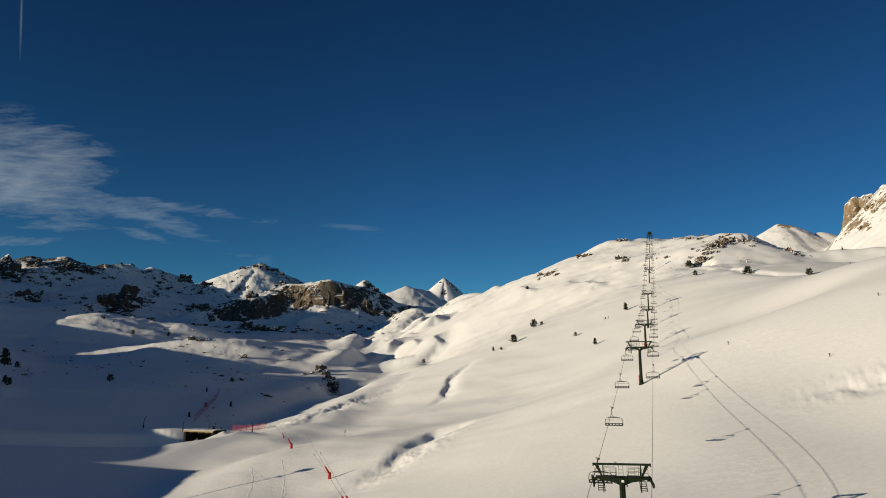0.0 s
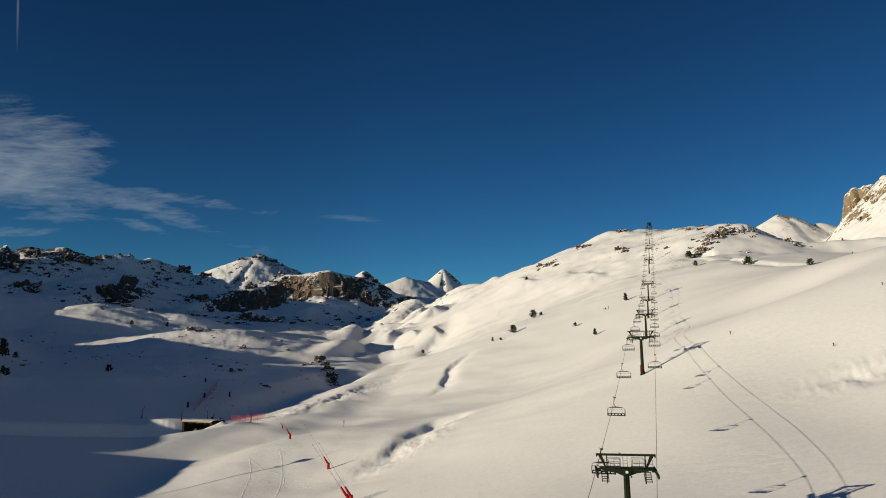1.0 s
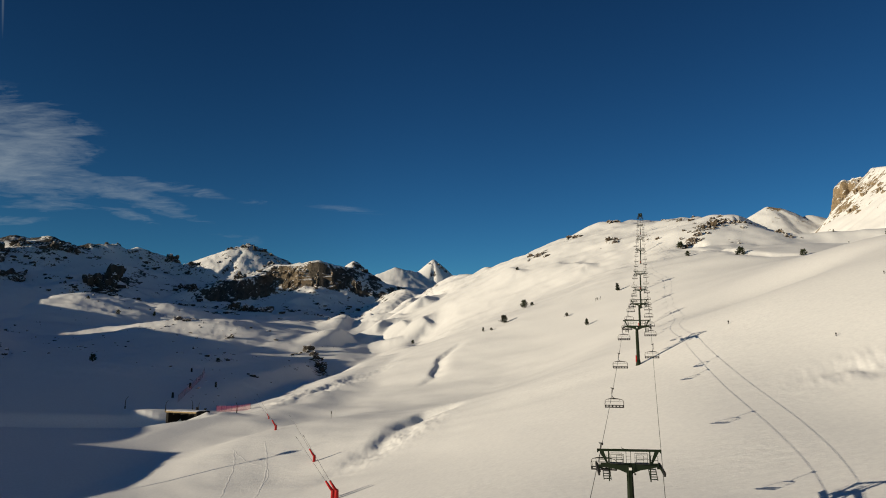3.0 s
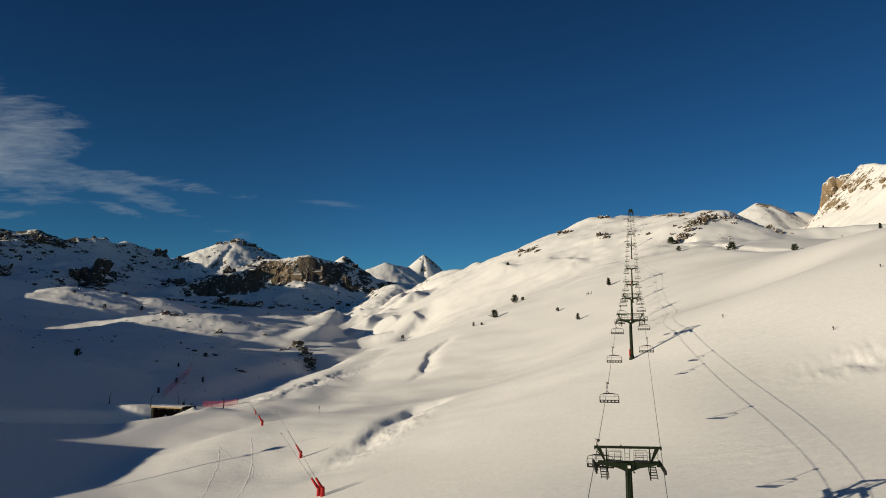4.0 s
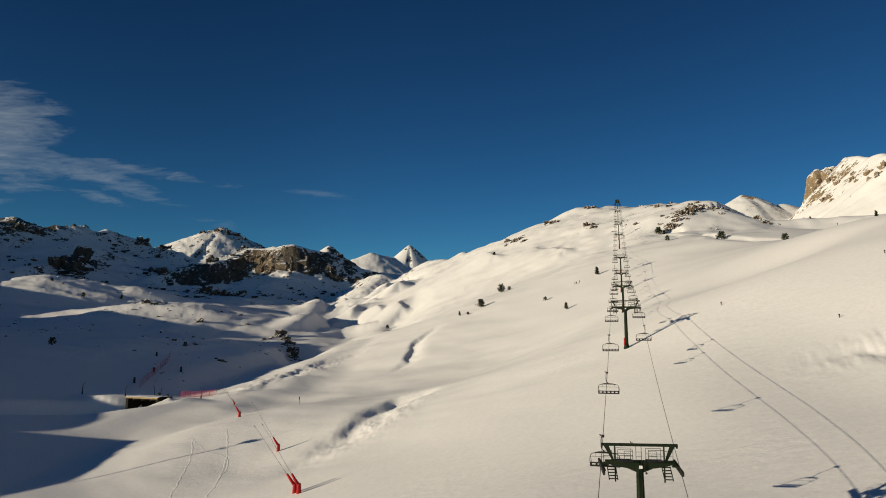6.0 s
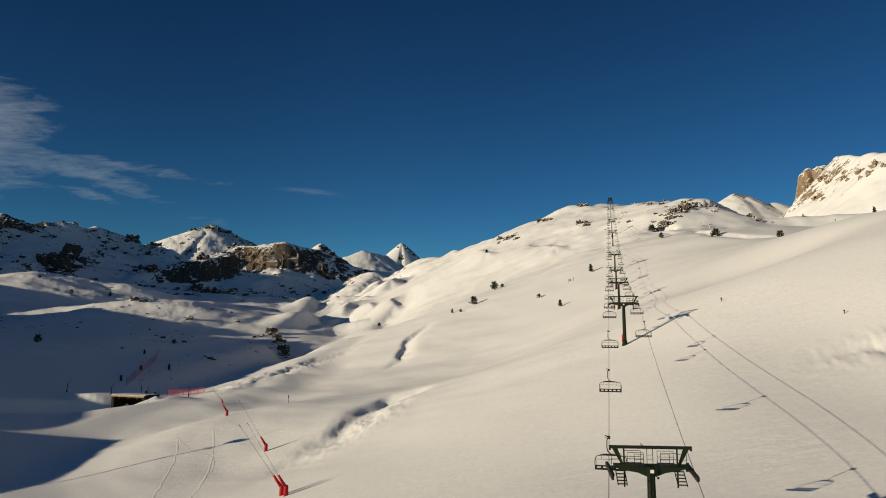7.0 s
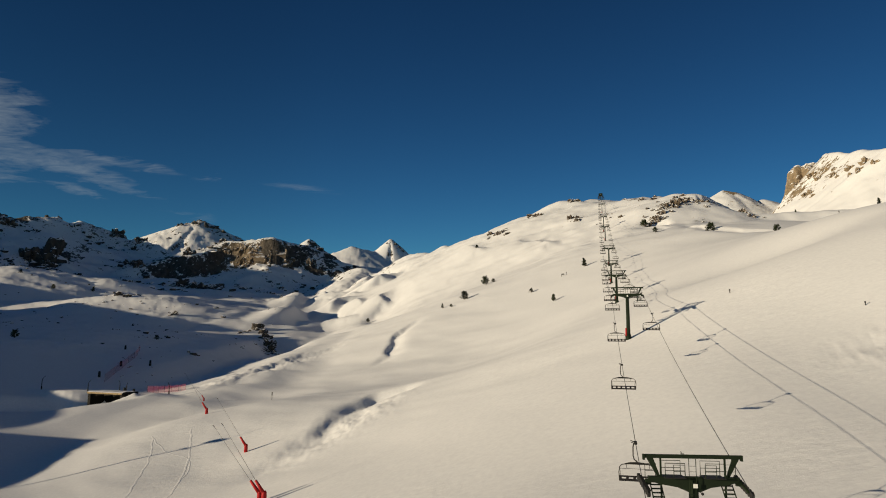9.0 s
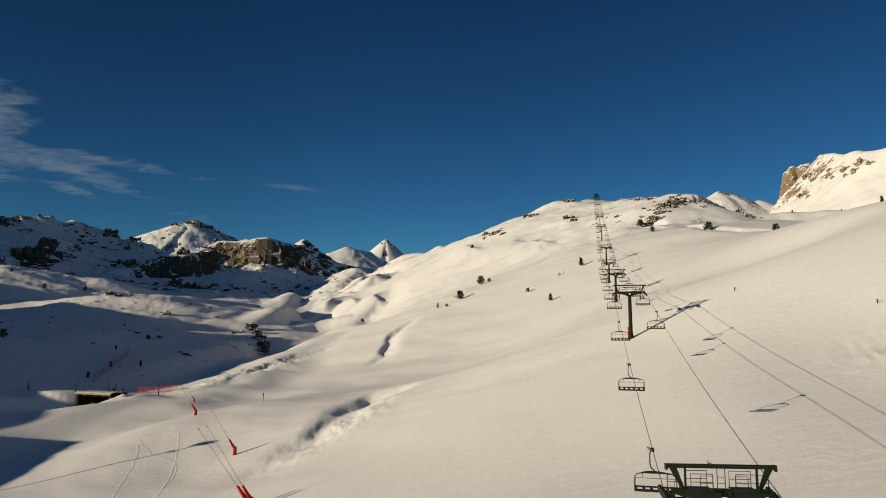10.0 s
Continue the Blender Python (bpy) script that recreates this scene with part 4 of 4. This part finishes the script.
# ---- trees ----
def pine(seed, squat):
    """A mountain pine a metre high: tapered trunk, limbs, and needle tufts with gaps."""
    rnd = random.Random(seed)
    tree = thing("pine_tree", pose(0, 0, 0), "small dark mountain pine standing in the snow", "tree", "pines on the slopes")
    part("trunk", tube(bmesh.new(), [(0, 0, -0.1), (0.02, 0.01, 0.4), (0.0, 0.0, 0.9)], 0.035, 7, 0.008), BARK, tree)
    limbs, tufts = bmesh.new(), bmesh.new()
    for n in range(26):
        h = 0.12 + 0.85 * (n / 26) ** 0.9
        a = n * 2.4 + rnd.uniform(-0.5, 0.5)
        reach = (0.36 if squat else 0.27) * (1.08 - h) ** (0.5 if squat else 0.85) * rnd.uniform(0.6, 1.25) + 0.03
        tip = Vector((math.cos(a) * reach, math.sin(a) * reach, h + rnd.uniform(-0.03, 0.08)))
        tube(limbs, [(0, 0, h * 0.92), tip * 0.6 + Vector((0, 0, h * 0.38)), tip], 0.010, 4, 0.003)
        for k in range(18):
            t = rnd.uniform(0.35, 1.1)
            c = Vector((tip.x * t, tip.y * t, h * 0.95 + (tip.z - h * 0.95) * t)) + Vector([rnd.gauss(0, 0.035) for _ in range(3)])
            for j in range(3):
                d = Vector([rnd.gauss(0, 1) for _ in range(3)]).normalized() * rnd.uniform(0.03, 0.06)
                e = d.orthogonal().normalized() * 0.016
                tufts.faces.new([tufts.verts.new(c + q) for q in (-d - e, d * 0.2 - e * 1.6, d, d * 0.2 + e * 1.6, -d + e)])
    part("limbs", limbs, BARK, tree)
    part("crown", tufts, NEEDLE, tree, "ragged dark green needle crown")
    return tree


kinds = [pine(3, False), pine(8, True), pine(21, True)]
used = set()
PINES = [(40, 376, 5.2, 2), (59, 431, 6.2, 1), (64, 430, 2.6, 2), (66, 331, 2.4, 1), (68, 298, 2.6, 0), (96, 347, 3.6, 0), (28, 372, 2.2, 0), (32, 366, 1.8, 2), (91, 708, 4.0, 2), (-18, 633, 4.2, 1), (-205, 415, 5.2, 1),
         (-302, 462, 10.5, 0), (-293, 462, 5.0, 2), (-232, 360, 4.8, 1), (-238, 366, 3.6, 0), (-364, 781, 6.0, 2), (-141, 451, 3.4, 2), (149, 386, 3.6, 2), (162, 347, 5.0, 1), (159.5, 346, 2.2, 2), (172, 307, 3.8, 1), (141, 206, 1.7, 0), (312, 507, 2.0, 0), (194, 514, 6.0, 2),
         (-330, 800, 5.0, 0), (-420, 820, 5.0, 1), (84.5, 344, 1.0, 0)]
for n, (x, y, tall, kind) in enumerate(PINES):
    tall *= 1.2
    m = pose(x, y, ground_at(x, y) - 0.05, 0, 0, 67 * n) @ Matrix.Diagonal((tall, tall, tall * (0.95 if kind == 0 else 0.72), 1))
    if kind not in used:
        used.add(kind)
        kinds[kind].matrix_basis = m
    else:
        first = kinds[kind]
        made = copy_thing(first, pose(0, 0, 0))
        made.matrix_basis = m


# ---- rocks ----
def rock_material(low=(0.02, 0.017, 0.014, 1), high=(0.095, 0.072, 0.05, 1), big=1.3, fine=5.0, snow=0.78):
    m, nodes, links, bsdf = material("lichen_grey_rock")
    co, geo = nodes.new("ShaderNodeTexCoord"), nodes.new("ShaderNodeNewGeometry")
    n1, n2 = nodes.new("ShaderNodeTexNoise"), nodes.new("ShaderNodeTexNoise")
    n1.inputs["Scale"].default_value, n2.inputs["Scale"].default_value = big, fine
    n1.inputs["Detail"].default_value = n2.inputs["Detail"].default_value = 7
    for n in (n1, n2):
        links.new(co.outputs["Object"], n.inputs["Vector"])
    stone = nodes.new("ShaderNodeMix")
    stone.data_type = "RGBA"
    stone.inputs["A"].default_value, stone.inputs["B"].default_value = low, high
    links.new(n1.outputs["Fac"], stone.inputs["Factor"])
    sep = nodes.new("ShaderNodeSeparateXYZ")
    links.new(geo.outputs["Normal"], sep.inputs[0])
    add = nodes.new("ShaderNodeMath")
    add.operation = "MULTIPLY_ADD"
    add.inputs[1].default_value = 0.5
    links.new(n2.outputs["Fac"], add.inputs[0])
    links.new(sep.outputs["Z"], add.inputs[2])
    lie = nodes.new("ShaderNodeMapRange")
    lie.inputs["From Min"].default_value, lie.inputs["From Max"].default_value = snow, snow + 0.12
    links.new(add.outputs[0], lie.inputs["Value"])
    mix = nodes.new("ShaderNodeMix")
    mix.data_type = "RGBA"
    mix.inputs["B"].default_value = (0.84, 0.84, 0.85, 1)
    links.new(lie.outputs["Result"], mix.inputs["Factor"])
    links.new(stone.outputs["Result"], mix.inputs["A"])
    links.new(mix.outputs["Result"], bsdf.inputs["Base Color"])
    bump = nodes.new("ShaderNodeBump")
    bump.inputs["Strength"].default_value, bump.inputs["Distance"].default_value = 0.8, 0.3
    links.new(n2.outputs["Fac"], bump.inputs["Height"])
    links.new(bump.outputs["Normal"], bsdf.inputs["Normal"])
    bsdf.inputs["Roughness"].default_value = 0.9
    return m


ROCK = rock_material((0.022, 0.018, 0.014, 1), (0.12, 0.09, 0.06, 1))


def boulder_mesh(seed):
    bm = bmesh.new()
    bmesh.ops.create_icosphere(bm, subdivisions=3, radius=0.5)
    for v in bm.verts:
        p = v.co.copy()
        q = p * 2.2 + Vector((seed * 3.7, 0, 0))
        v.co = p * (1 + 0.75 * noise.noise(q) + 0.35 * noise.noise(q * 2.7))
        v.co.z *= 0.75
    me = bpy.data.meshes.new("boulder")
    bm.to_mesh(me)
    bm.free()
    me.materials.append(ROCK)
    return me


BOULDERS = [boulder_mesh(n) for n in range(6)]
rnd = random.Random(5)
# clusters: x, y, spread, how many, size
for cx, cy, spread, many, size in ((247, 559, 12, 16, 5.6), (233, 546, 11, 14, 5.0), (220, 534, 9, 10, 4.0), (206, 521, 8, 10, 4.2), (196, 516, 3, 5, 4.6), (262, 548, 10, 8, 4.5), (232, 500, 5, 3, 2.6), (280, 515, 6, 4, 3.0), (184, 662, 8, 5, 2.4), (172, 795, 9, 5, 2.6), (123, 763, 11, 7, 1.8), (262, 700, 9, 5, 4.5), (210, 651, 5, 3, 3.0),
                                   (-85, 524, 6, 7, 2.6), (-290, 680, 14, 10, 1.8), (-240, 692, 18, 12, 1.7), (-205, 668, 16, 10, 1.6), (-122, 372, 7, 6, 1.1), (-104, 330, 8, 7, 0.9), (-98, 470, 10, 6, 1.6), (-112, 611, 8, 5, 3.0), (-150, 460, 6, 4, 2.2), (-260, 700, 25, 9, 3.2), (-160, 560, 30, 8, 2.4), (-215, 640, 30, 8, 2.6), (-118, 352, 8, 4, 1.3), (200, 580, 20, 5, 2.0)):
    for k in range(many):
        x, y = cx + rnd.gauss(0, spread * 0.7), cy + rnd.gauss(0, spread * 0.7)
        s = size * rnd.uniform(0.5, 1.3)
        ob = new("boulder", BOULDERS[rnd.randrange(6)])
        ob.matrix_basis = pose(x, y, ground_at(x, y) - 0.12 * s, rnd.uniform(-20, 20), rnd.uniform(-20, 20), rnd.uniform(0, 360)) @ Matrix.Diagonal((s * rnd.uniform(0.8, 1.4), s, s * rnd.uniform(0.7, 1.1), 1))
        tagged(ob, "rough brown-grey boulder half buried in snow", "rock", "boulders in the snow")


def crag():
    """A tall ochre cliff that stands out of the snow slope."""
    bm = bmesh.new()
    bmesh.ops.create_icosphere(bm, subdivisions=6, radius=1.0)
    for v in bm.verts:
        q = v.co.copy()
        top = max(abs(q.x), abs(q.y)) ** 0.6
        v.co.x, v.co.y = q.x / max(top, 0.35) * 24, q.y / max(top, 0.35) * 22
        v.co.z = (q.z + 0.25 * q.x * (q.z > 0)) * 34
        cracks = noise.noise(Vector((v.co.x * 0.16, v.co.y * 0.16, v.co.z * 0.035)))
        lumps = noise.noise(v.co * 0.07 + Vector((5, 0, 0)))
        v.co += Vector((q.x, q.y, 0.4 * q.z)) * (11 * cracks + 7 * lumps + 5 * abs(noise.noise(Vector((v.co.x * 0.3, v.co.y * 0.3, v.co.z * 0.06)))) + 1.0 * noise.noise(Vector((v.co.x * 0.08, v.co.y * 0.08, v.co.z * 0.4))) - 5.0 * abs(noise.noise(Vector((v.co.x * 0.13, v.co.y * 0.13, v.co.z * 0.02 + 4)))))
    ob = part("crag", bm, OCHRE, None)
    ob.matrix_basis = pose(720, 1094, 270, 0, 0, 20)
    tagged(ob, "tall ochre rock crag with snow on its ledges", "rock")


OCHRE = rock_material((0.05, 0.036, 0.022, 1), (0.40, 0.30, 0.19, 1), 0.3, 0.5, 0.72)
crag()


def outcrop(x, y, wide, tall, mat, label, sink=0.3):
    """A jointed block of bedrock that breaks through the snow of a steep slope."""
    seed = Vector((x * 0.13, y * 0.07, wide))
    bm = bmesh.new()
    bmesh.ops.create_icosphere(bm, subdivisions=4, radius=1.0)
    for v in bm.verts:
        q = v.co.copy()
        blunt = max(max(abs(q.x), abs(q.y)) ** 0.5, 0.4)
        p = Vector((q.x / blunt * wide * 0.5, q.y / blunt * wide * 0.35, q.z * tall * 0.6))
        s = 9.0 / (wide + tall)
        joints = abs(noise.noise(Vector((p.x * s, p.y * s, p.z * s * 0.25)) + seed))
        steps = noise.noise(p * s * 0.55 + seed)
        fine = noise.noise(p * s * 2.6 + seed)
        p += Vector((q.x, q.y, 0.8 * q.z)) * wide * (0.5 * steps + 0.12 * fine - 0.45 * joints)
        p.x += 0.25 * p.z * noise.noise(seed)
        v.co = p
    ob = part("rock_outcrop", bm, mat, None)
    ob.matrix_basis = pose(x, y, ground_at(x, y) + tall * (0.35 - sink), 0, 0, math.degrees(math.atan2(-x, y)) + 12)
    tagged(ob, label, "rock", "rock outcrops")


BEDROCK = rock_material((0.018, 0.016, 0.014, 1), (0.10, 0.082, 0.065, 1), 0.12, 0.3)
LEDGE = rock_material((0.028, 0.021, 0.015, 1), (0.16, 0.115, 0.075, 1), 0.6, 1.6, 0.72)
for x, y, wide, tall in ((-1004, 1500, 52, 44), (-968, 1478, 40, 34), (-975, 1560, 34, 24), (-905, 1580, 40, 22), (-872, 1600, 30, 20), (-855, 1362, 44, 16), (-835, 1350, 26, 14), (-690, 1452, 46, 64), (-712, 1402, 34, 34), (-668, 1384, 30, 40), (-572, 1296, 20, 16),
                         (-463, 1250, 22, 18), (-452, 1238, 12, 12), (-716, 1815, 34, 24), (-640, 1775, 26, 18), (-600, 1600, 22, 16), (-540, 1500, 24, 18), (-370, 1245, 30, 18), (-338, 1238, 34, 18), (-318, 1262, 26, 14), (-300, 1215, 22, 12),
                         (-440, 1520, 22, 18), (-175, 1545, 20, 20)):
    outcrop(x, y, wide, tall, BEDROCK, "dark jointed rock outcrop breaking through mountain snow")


def rock_wall(line, tall, mat, label):
    """A long buttressed rock face that hangs below a snow-capped crest; tall gives its drop along the line."""
    bm = bmesh.new()
    across, down = 210, 46
    rows = []
    for i in range(across + 1):
        u = i / across * (len(line) - 1)
        k = min(int(u), len(line) - 2)
        a, c = Vector(line[k]), Vector(line[k + 1])
        p = a.lerp(c, u - k)
        way = (Vector(line[min(k + 2, len(line) - 1)]) - Vector(line[max(k - 1, 0)])).to_2d().normalized()
        out = Vector((way.y, -way.x, 0))
        drop = 1.1 * np.interp(i / across, np.linspace(0, 1, len(tall)), tall) * (1 + 0.35 * noise.noise((i * 0.11, 3, 0)) + 0.2 * noise.noise((i * 0.33, 7, 0)))
        row = []
        for j in range(down + 1):
            v = j / down
            d = 17 + 1.0 * drop * v
            q = p + out * d
            q.z = p.z + 2 - 0.3 * d - (np.clip(d - 19, 0, 36) * 1.15 + 0.14 * d)
            w = Vector((q.x, q.y, q.z * 0.28))
            rib = 0.75 - 2.0 * abs(noise.noise(w * 0.045)) + 0.5 * noise.noise(w * 0.11 + Vector((9, 0, 0)))
            ledge = noise.noise(Vector((q.x * 0.02, q.y * 0.02, q.z * 0.12)))
            chip = noise.noise(q * 0.16) + 0.7 * noise.noise(q * 0.4)
            push = (8.5 * rib + 3.0 * ledge + 3.2 * chip - 0.8) * min(1.0, 5 * v + 0.1) - 9.0 * max(0.0, v - 0.75) * 4 * 0.5 - 4.0 * max(0.0, 1 - 8 * min(i, across - i) / across)
            row.append(bm.verts.new(q + (out * 0.8 + Vector((0, 0, 0.45))) * push))
        rows.append(row)
    for lo, hi in zip(rows, rows[1:]):
        for j in range(down):
            bm.faces.new((lo[j], lo[j + 1], hi[j + 1], hi[j]))
    inner = [[bm.verts.new(v.co + Vector((-5, 9, -7))) for v in row] for row in rows]
    for lo, hi in zip(inner, inner[1:]):
        for j in range(down):
            bm.faces.new((lo[j], hi[j], hi[j + 1], lo[j + 1]))
    rim = [r[0] for r in rows] + rows[-1][1:] + [r[-1] for r in rows[-2::-1]] + rows[0][-2:0:-1]
    rim_in = [r[0] for r in inner] + inner[-1][1:] + [r[-1] for r in inner[-2::-1]] + inner[0][-2:0:-1]
    for k in range(len(rim)):
        n = (k + 1) % len(rim)
        bm.faces.new((rim[k], rim[n], rim_in[n], rim_in[k]))
    bmesh.ops.recalc_face_normals(bm, faces=bm.faces)
    tagged(part("rock_wall", bm, mat, None), label, "rock", "rock outcrops")


WALL_ROCK = rock_material((0.018, 0.015, 0.012, 1), (0.26, 0.19, 0.12, 1), 0.16, 0.3, 0.9)
rock_wall(RANGE_FACE[3:12], [12, 26, 44, 48, 50, 46, 38, 28, 18], WALL_ROCK, "fractured brown rock wall below a snow cap")
for x, y, wide, tall in ((-752, 2655, 42, 26), (-705, 2650, 50, 22), (-655, 2646, 40, 20), (-812, 2640, 36, 18), (-204, 2008, 26, 28), (-186, 1990, 26, 28), (20, 2372, 12, 22), (34, 2366, 14, 22), (48, 2362, 14, 18), (-8, 2376, 9, 14)):
    outcrop(x, y, wide, tall, BEDROCK, "dark weathered summit rocks on a snowy peak", 0.74)
CLIFF_BAND = [(646, 1010, 14, 14), (583, 900, 7, 7), (584, 886, 9, 9), (574, 868, 7, 6), (652, 982, 13, 15), (614, 912, 10, 12), (642, 930, 10, 12), (608, 870, 10, 9), (607, 836, 11, 12), (586, 792, 9, 9), (607, 808, 12, 13), (596, 778, 8, 8), (600, 852, 6, 6), (624, 890, 7, 8), (590, 815, 6, 6)]
for x, y, wide, tall in ((249, 557, 9, 6), (241, 551, 8, 5), (233, 545, 9, 5.5), (224, 537, 7, 5), (214, 527, 7, 4), (206, 520, 8, 5), (197, 516, 6, 4), (258, 552, 7, 4), (187, 666, 6, 4), (169, 811, 7, 5), (173, 790, 9, 4), (178, 784, 6, 3), (118, 780, 8, 3.5), (124, 762, 9, 3.5), (130, 740, 7, 3), (183, 676, 9, 4), (184, 657, 7, 3.5), (220, 808, 9, 4.5), (228, 806, 8, 4), (193, 561, 4, 2.5), (254, 668, 7, 4), (240, 604, 6, 3.5), (276, 520, 7, 3.5), (277, 509, 6, 3)):
    outcrop(x, y, wide, tall, LEDGE, "brown rock ledge on the wind-swept crest", 0.4)
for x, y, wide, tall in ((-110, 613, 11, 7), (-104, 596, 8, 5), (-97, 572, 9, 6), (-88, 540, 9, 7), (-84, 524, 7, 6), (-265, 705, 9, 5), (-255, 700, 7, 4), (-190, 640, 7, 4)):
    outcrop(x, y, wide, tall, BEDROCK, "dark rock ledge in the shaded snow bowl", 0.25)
for x, y, wide, tall in CLIFF_BAND:
    outcrop(x, y, wide, tall, OCHRE, "pale ochre cliff band streaked with snow", 0.5)


def rock_field(label, x0, x1, y0, y1, many, small, large, seed, gather):
    """Scattered stones that poke through the snow, too many to count."""
    pick = random.Random(seed)
    shape = bmesh.new()
    bmesh.ops.create_icosphere(shape, subdivisions=1, radius=0.5)
    shape.verts.ensure_lookup_table()
    base = [v.co.copy() for v in shape.verts]
    sides = [[v.index for v in f.verts] for f in shape.faces]
    shape.free()
    verts, faces = [], []
    tries = np.array([(pick.uniform(x0, x1), pick.uniform(y0, y1)) for _ in range(many * 6)])
    keep = tries[fbm(tries[:, 0] + seed, tries[:, 1], gather, 3, 0.6) > 0.16][:many]
    for (x, y), z in zip(keep, rough_ground(keep[:, 0], keep[:, 1])):
        s = small * (large / small) ** (pick.random() ** 2.2)
        turn = Matrix.Rotation(pick.uniform(0, 6.3), 3, "Z")
        off = Vector((pick.uniform(0, 90), pick.uniform(0, 90), 0))
        stretch = Vector((pick.uniform(0.8, 1.7), 1.0, pick.uniform(0.6, 1.1)))
        n = len(verts)
        for c in base:
            p = turn @ (c * (1 + 0.9 * noise.noise(c * 2.4 + off)) * s * stretch)
            verts.append((x + p.x, y + p.y, z + p.z + 0.08 * s))
        faces += [[n + k for k in f] for f in sides]
    me = bpy.data.meshes.new("rock_field")
    me.from_pydata(verts, [], faces)
    me.materials.append(STONE)
    tagged(new("rock_field", me), label, "rocks", kind="stuff")


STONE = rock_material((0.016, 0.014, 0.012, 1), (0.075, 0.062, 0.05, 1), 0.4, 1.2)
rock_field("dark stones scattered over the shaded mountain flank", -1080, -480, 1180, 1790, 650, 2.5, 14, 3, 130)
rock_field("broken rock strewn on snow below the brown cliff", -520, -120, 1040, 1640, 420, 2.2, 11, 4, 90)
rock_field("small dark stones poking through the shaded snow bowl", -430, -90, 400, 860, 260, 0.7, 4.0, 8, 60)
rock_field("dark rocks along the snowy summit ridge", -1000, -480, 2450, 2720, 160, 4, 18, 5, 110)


# ---- marker stakes ----
for x, y, tall in ((83, 341, 1.6), (85.5, 341.5, 1.6), (62, 145, 0.7), (-30.5, 213, 2.2), (70.5, 122, 0.6), (130, 208, 0.7), (92, 139, 0.6)):
    stake = thing("marker_stake", pose(x, y, ground_at(x, y)), "thin dark piste marker stake in the snow", "stake", "piste stakes")
    part("rod", tube(bmesh.new(), [(0, 0, -0.3), (0.03, 0, tall)], 0.07, 6), BLACK, stake)
    part("flag", box(bmesh.new(), -0.12, 0.14, -0.02, 0.02, tall * 0.6, tall, 0.008), BLACK, stake)


# ---- ski tracks on the piste ----
def ski_track(line, wide):
    bm = bmesh.new()
    rows = []
    for n in range(int(20 * (len(line) - 1)) + 1):
        t = n / 20
        k = min(int(t), len(line) - 2)
        u = t - k
        p0, p1, p2, p3 = (Vector(line[min(max(k + j, 0), len(line) - 1)]) for j in (-1, 0, 1, 2))
        p = 0.5 * ((2 * p1) + (p2 - p0) * u + (2 * p0 - 5 * p1 + 4 * p2 - p3) * u * u + (3 * p1 - p0 - 3 * p2 + p3) * u**3)
        p = p + Vector((0.3 * noise.noise((p.x * 0.3, p.y * 0.3, 0)), 0.2 * noise.noise((p.x * 0.3, p.y * 0.3, 9))))
        way = (p2 - p1).normalized()
        side = Vector((-way.y, way.x))
        shape = ((-1.0, -0.04), (-0.75, 0.013), (-0.4, 0.006), (0.0, 0.009), (0.4, 0.006), (0.75, 0.013), (1.0, -0.04))
        spots = [p + side * off * wide for off, lift in shape]
        worn = 0.65 + 0.6 * noise.noise((p.x * 0.5, p.y * 0.5, 4))
        levels = rough_ground(np.array([q.x for q in spots]), np.array([q.y for q in spots]))
        rows.append([bm.verts.new((q.x, q.y, float(z) + (lift * worn if lift > 0 else lift))) for q, z, (off, lift) in zip(spots, levels, shape)])
    for lo, hi in zip(rows, rows[1:]):
        for h in range(6):
            bm.faces.new((lo[h], lo[h + 1], hi[h + 1], hi[h]))
    ob = part("ski_track", bm, SNOW, None, smooth=True)
    tagged(ob, "shallow ski tracks pressed into the groomed snow", "ski track", kind="stuff")


ski_track([(-43.4, 185.3), (-38.4, 167.2), (-35.2, 149.9), (-33.6, 137.0), (-32.3, 130.0)], 0.24)
ski_track([(-50.5, 182.2), (-46.6, 169.6), (-43.8, 154.9), (-40.7, 138.7), (-39.7, 132.5)], 0.22)
ski_track([(-51.4, 184.1), (-44.2, 171.3), (-38.7, 165.9), (-36.2, 159.9), (-35.1, 147.5)], 0.18)
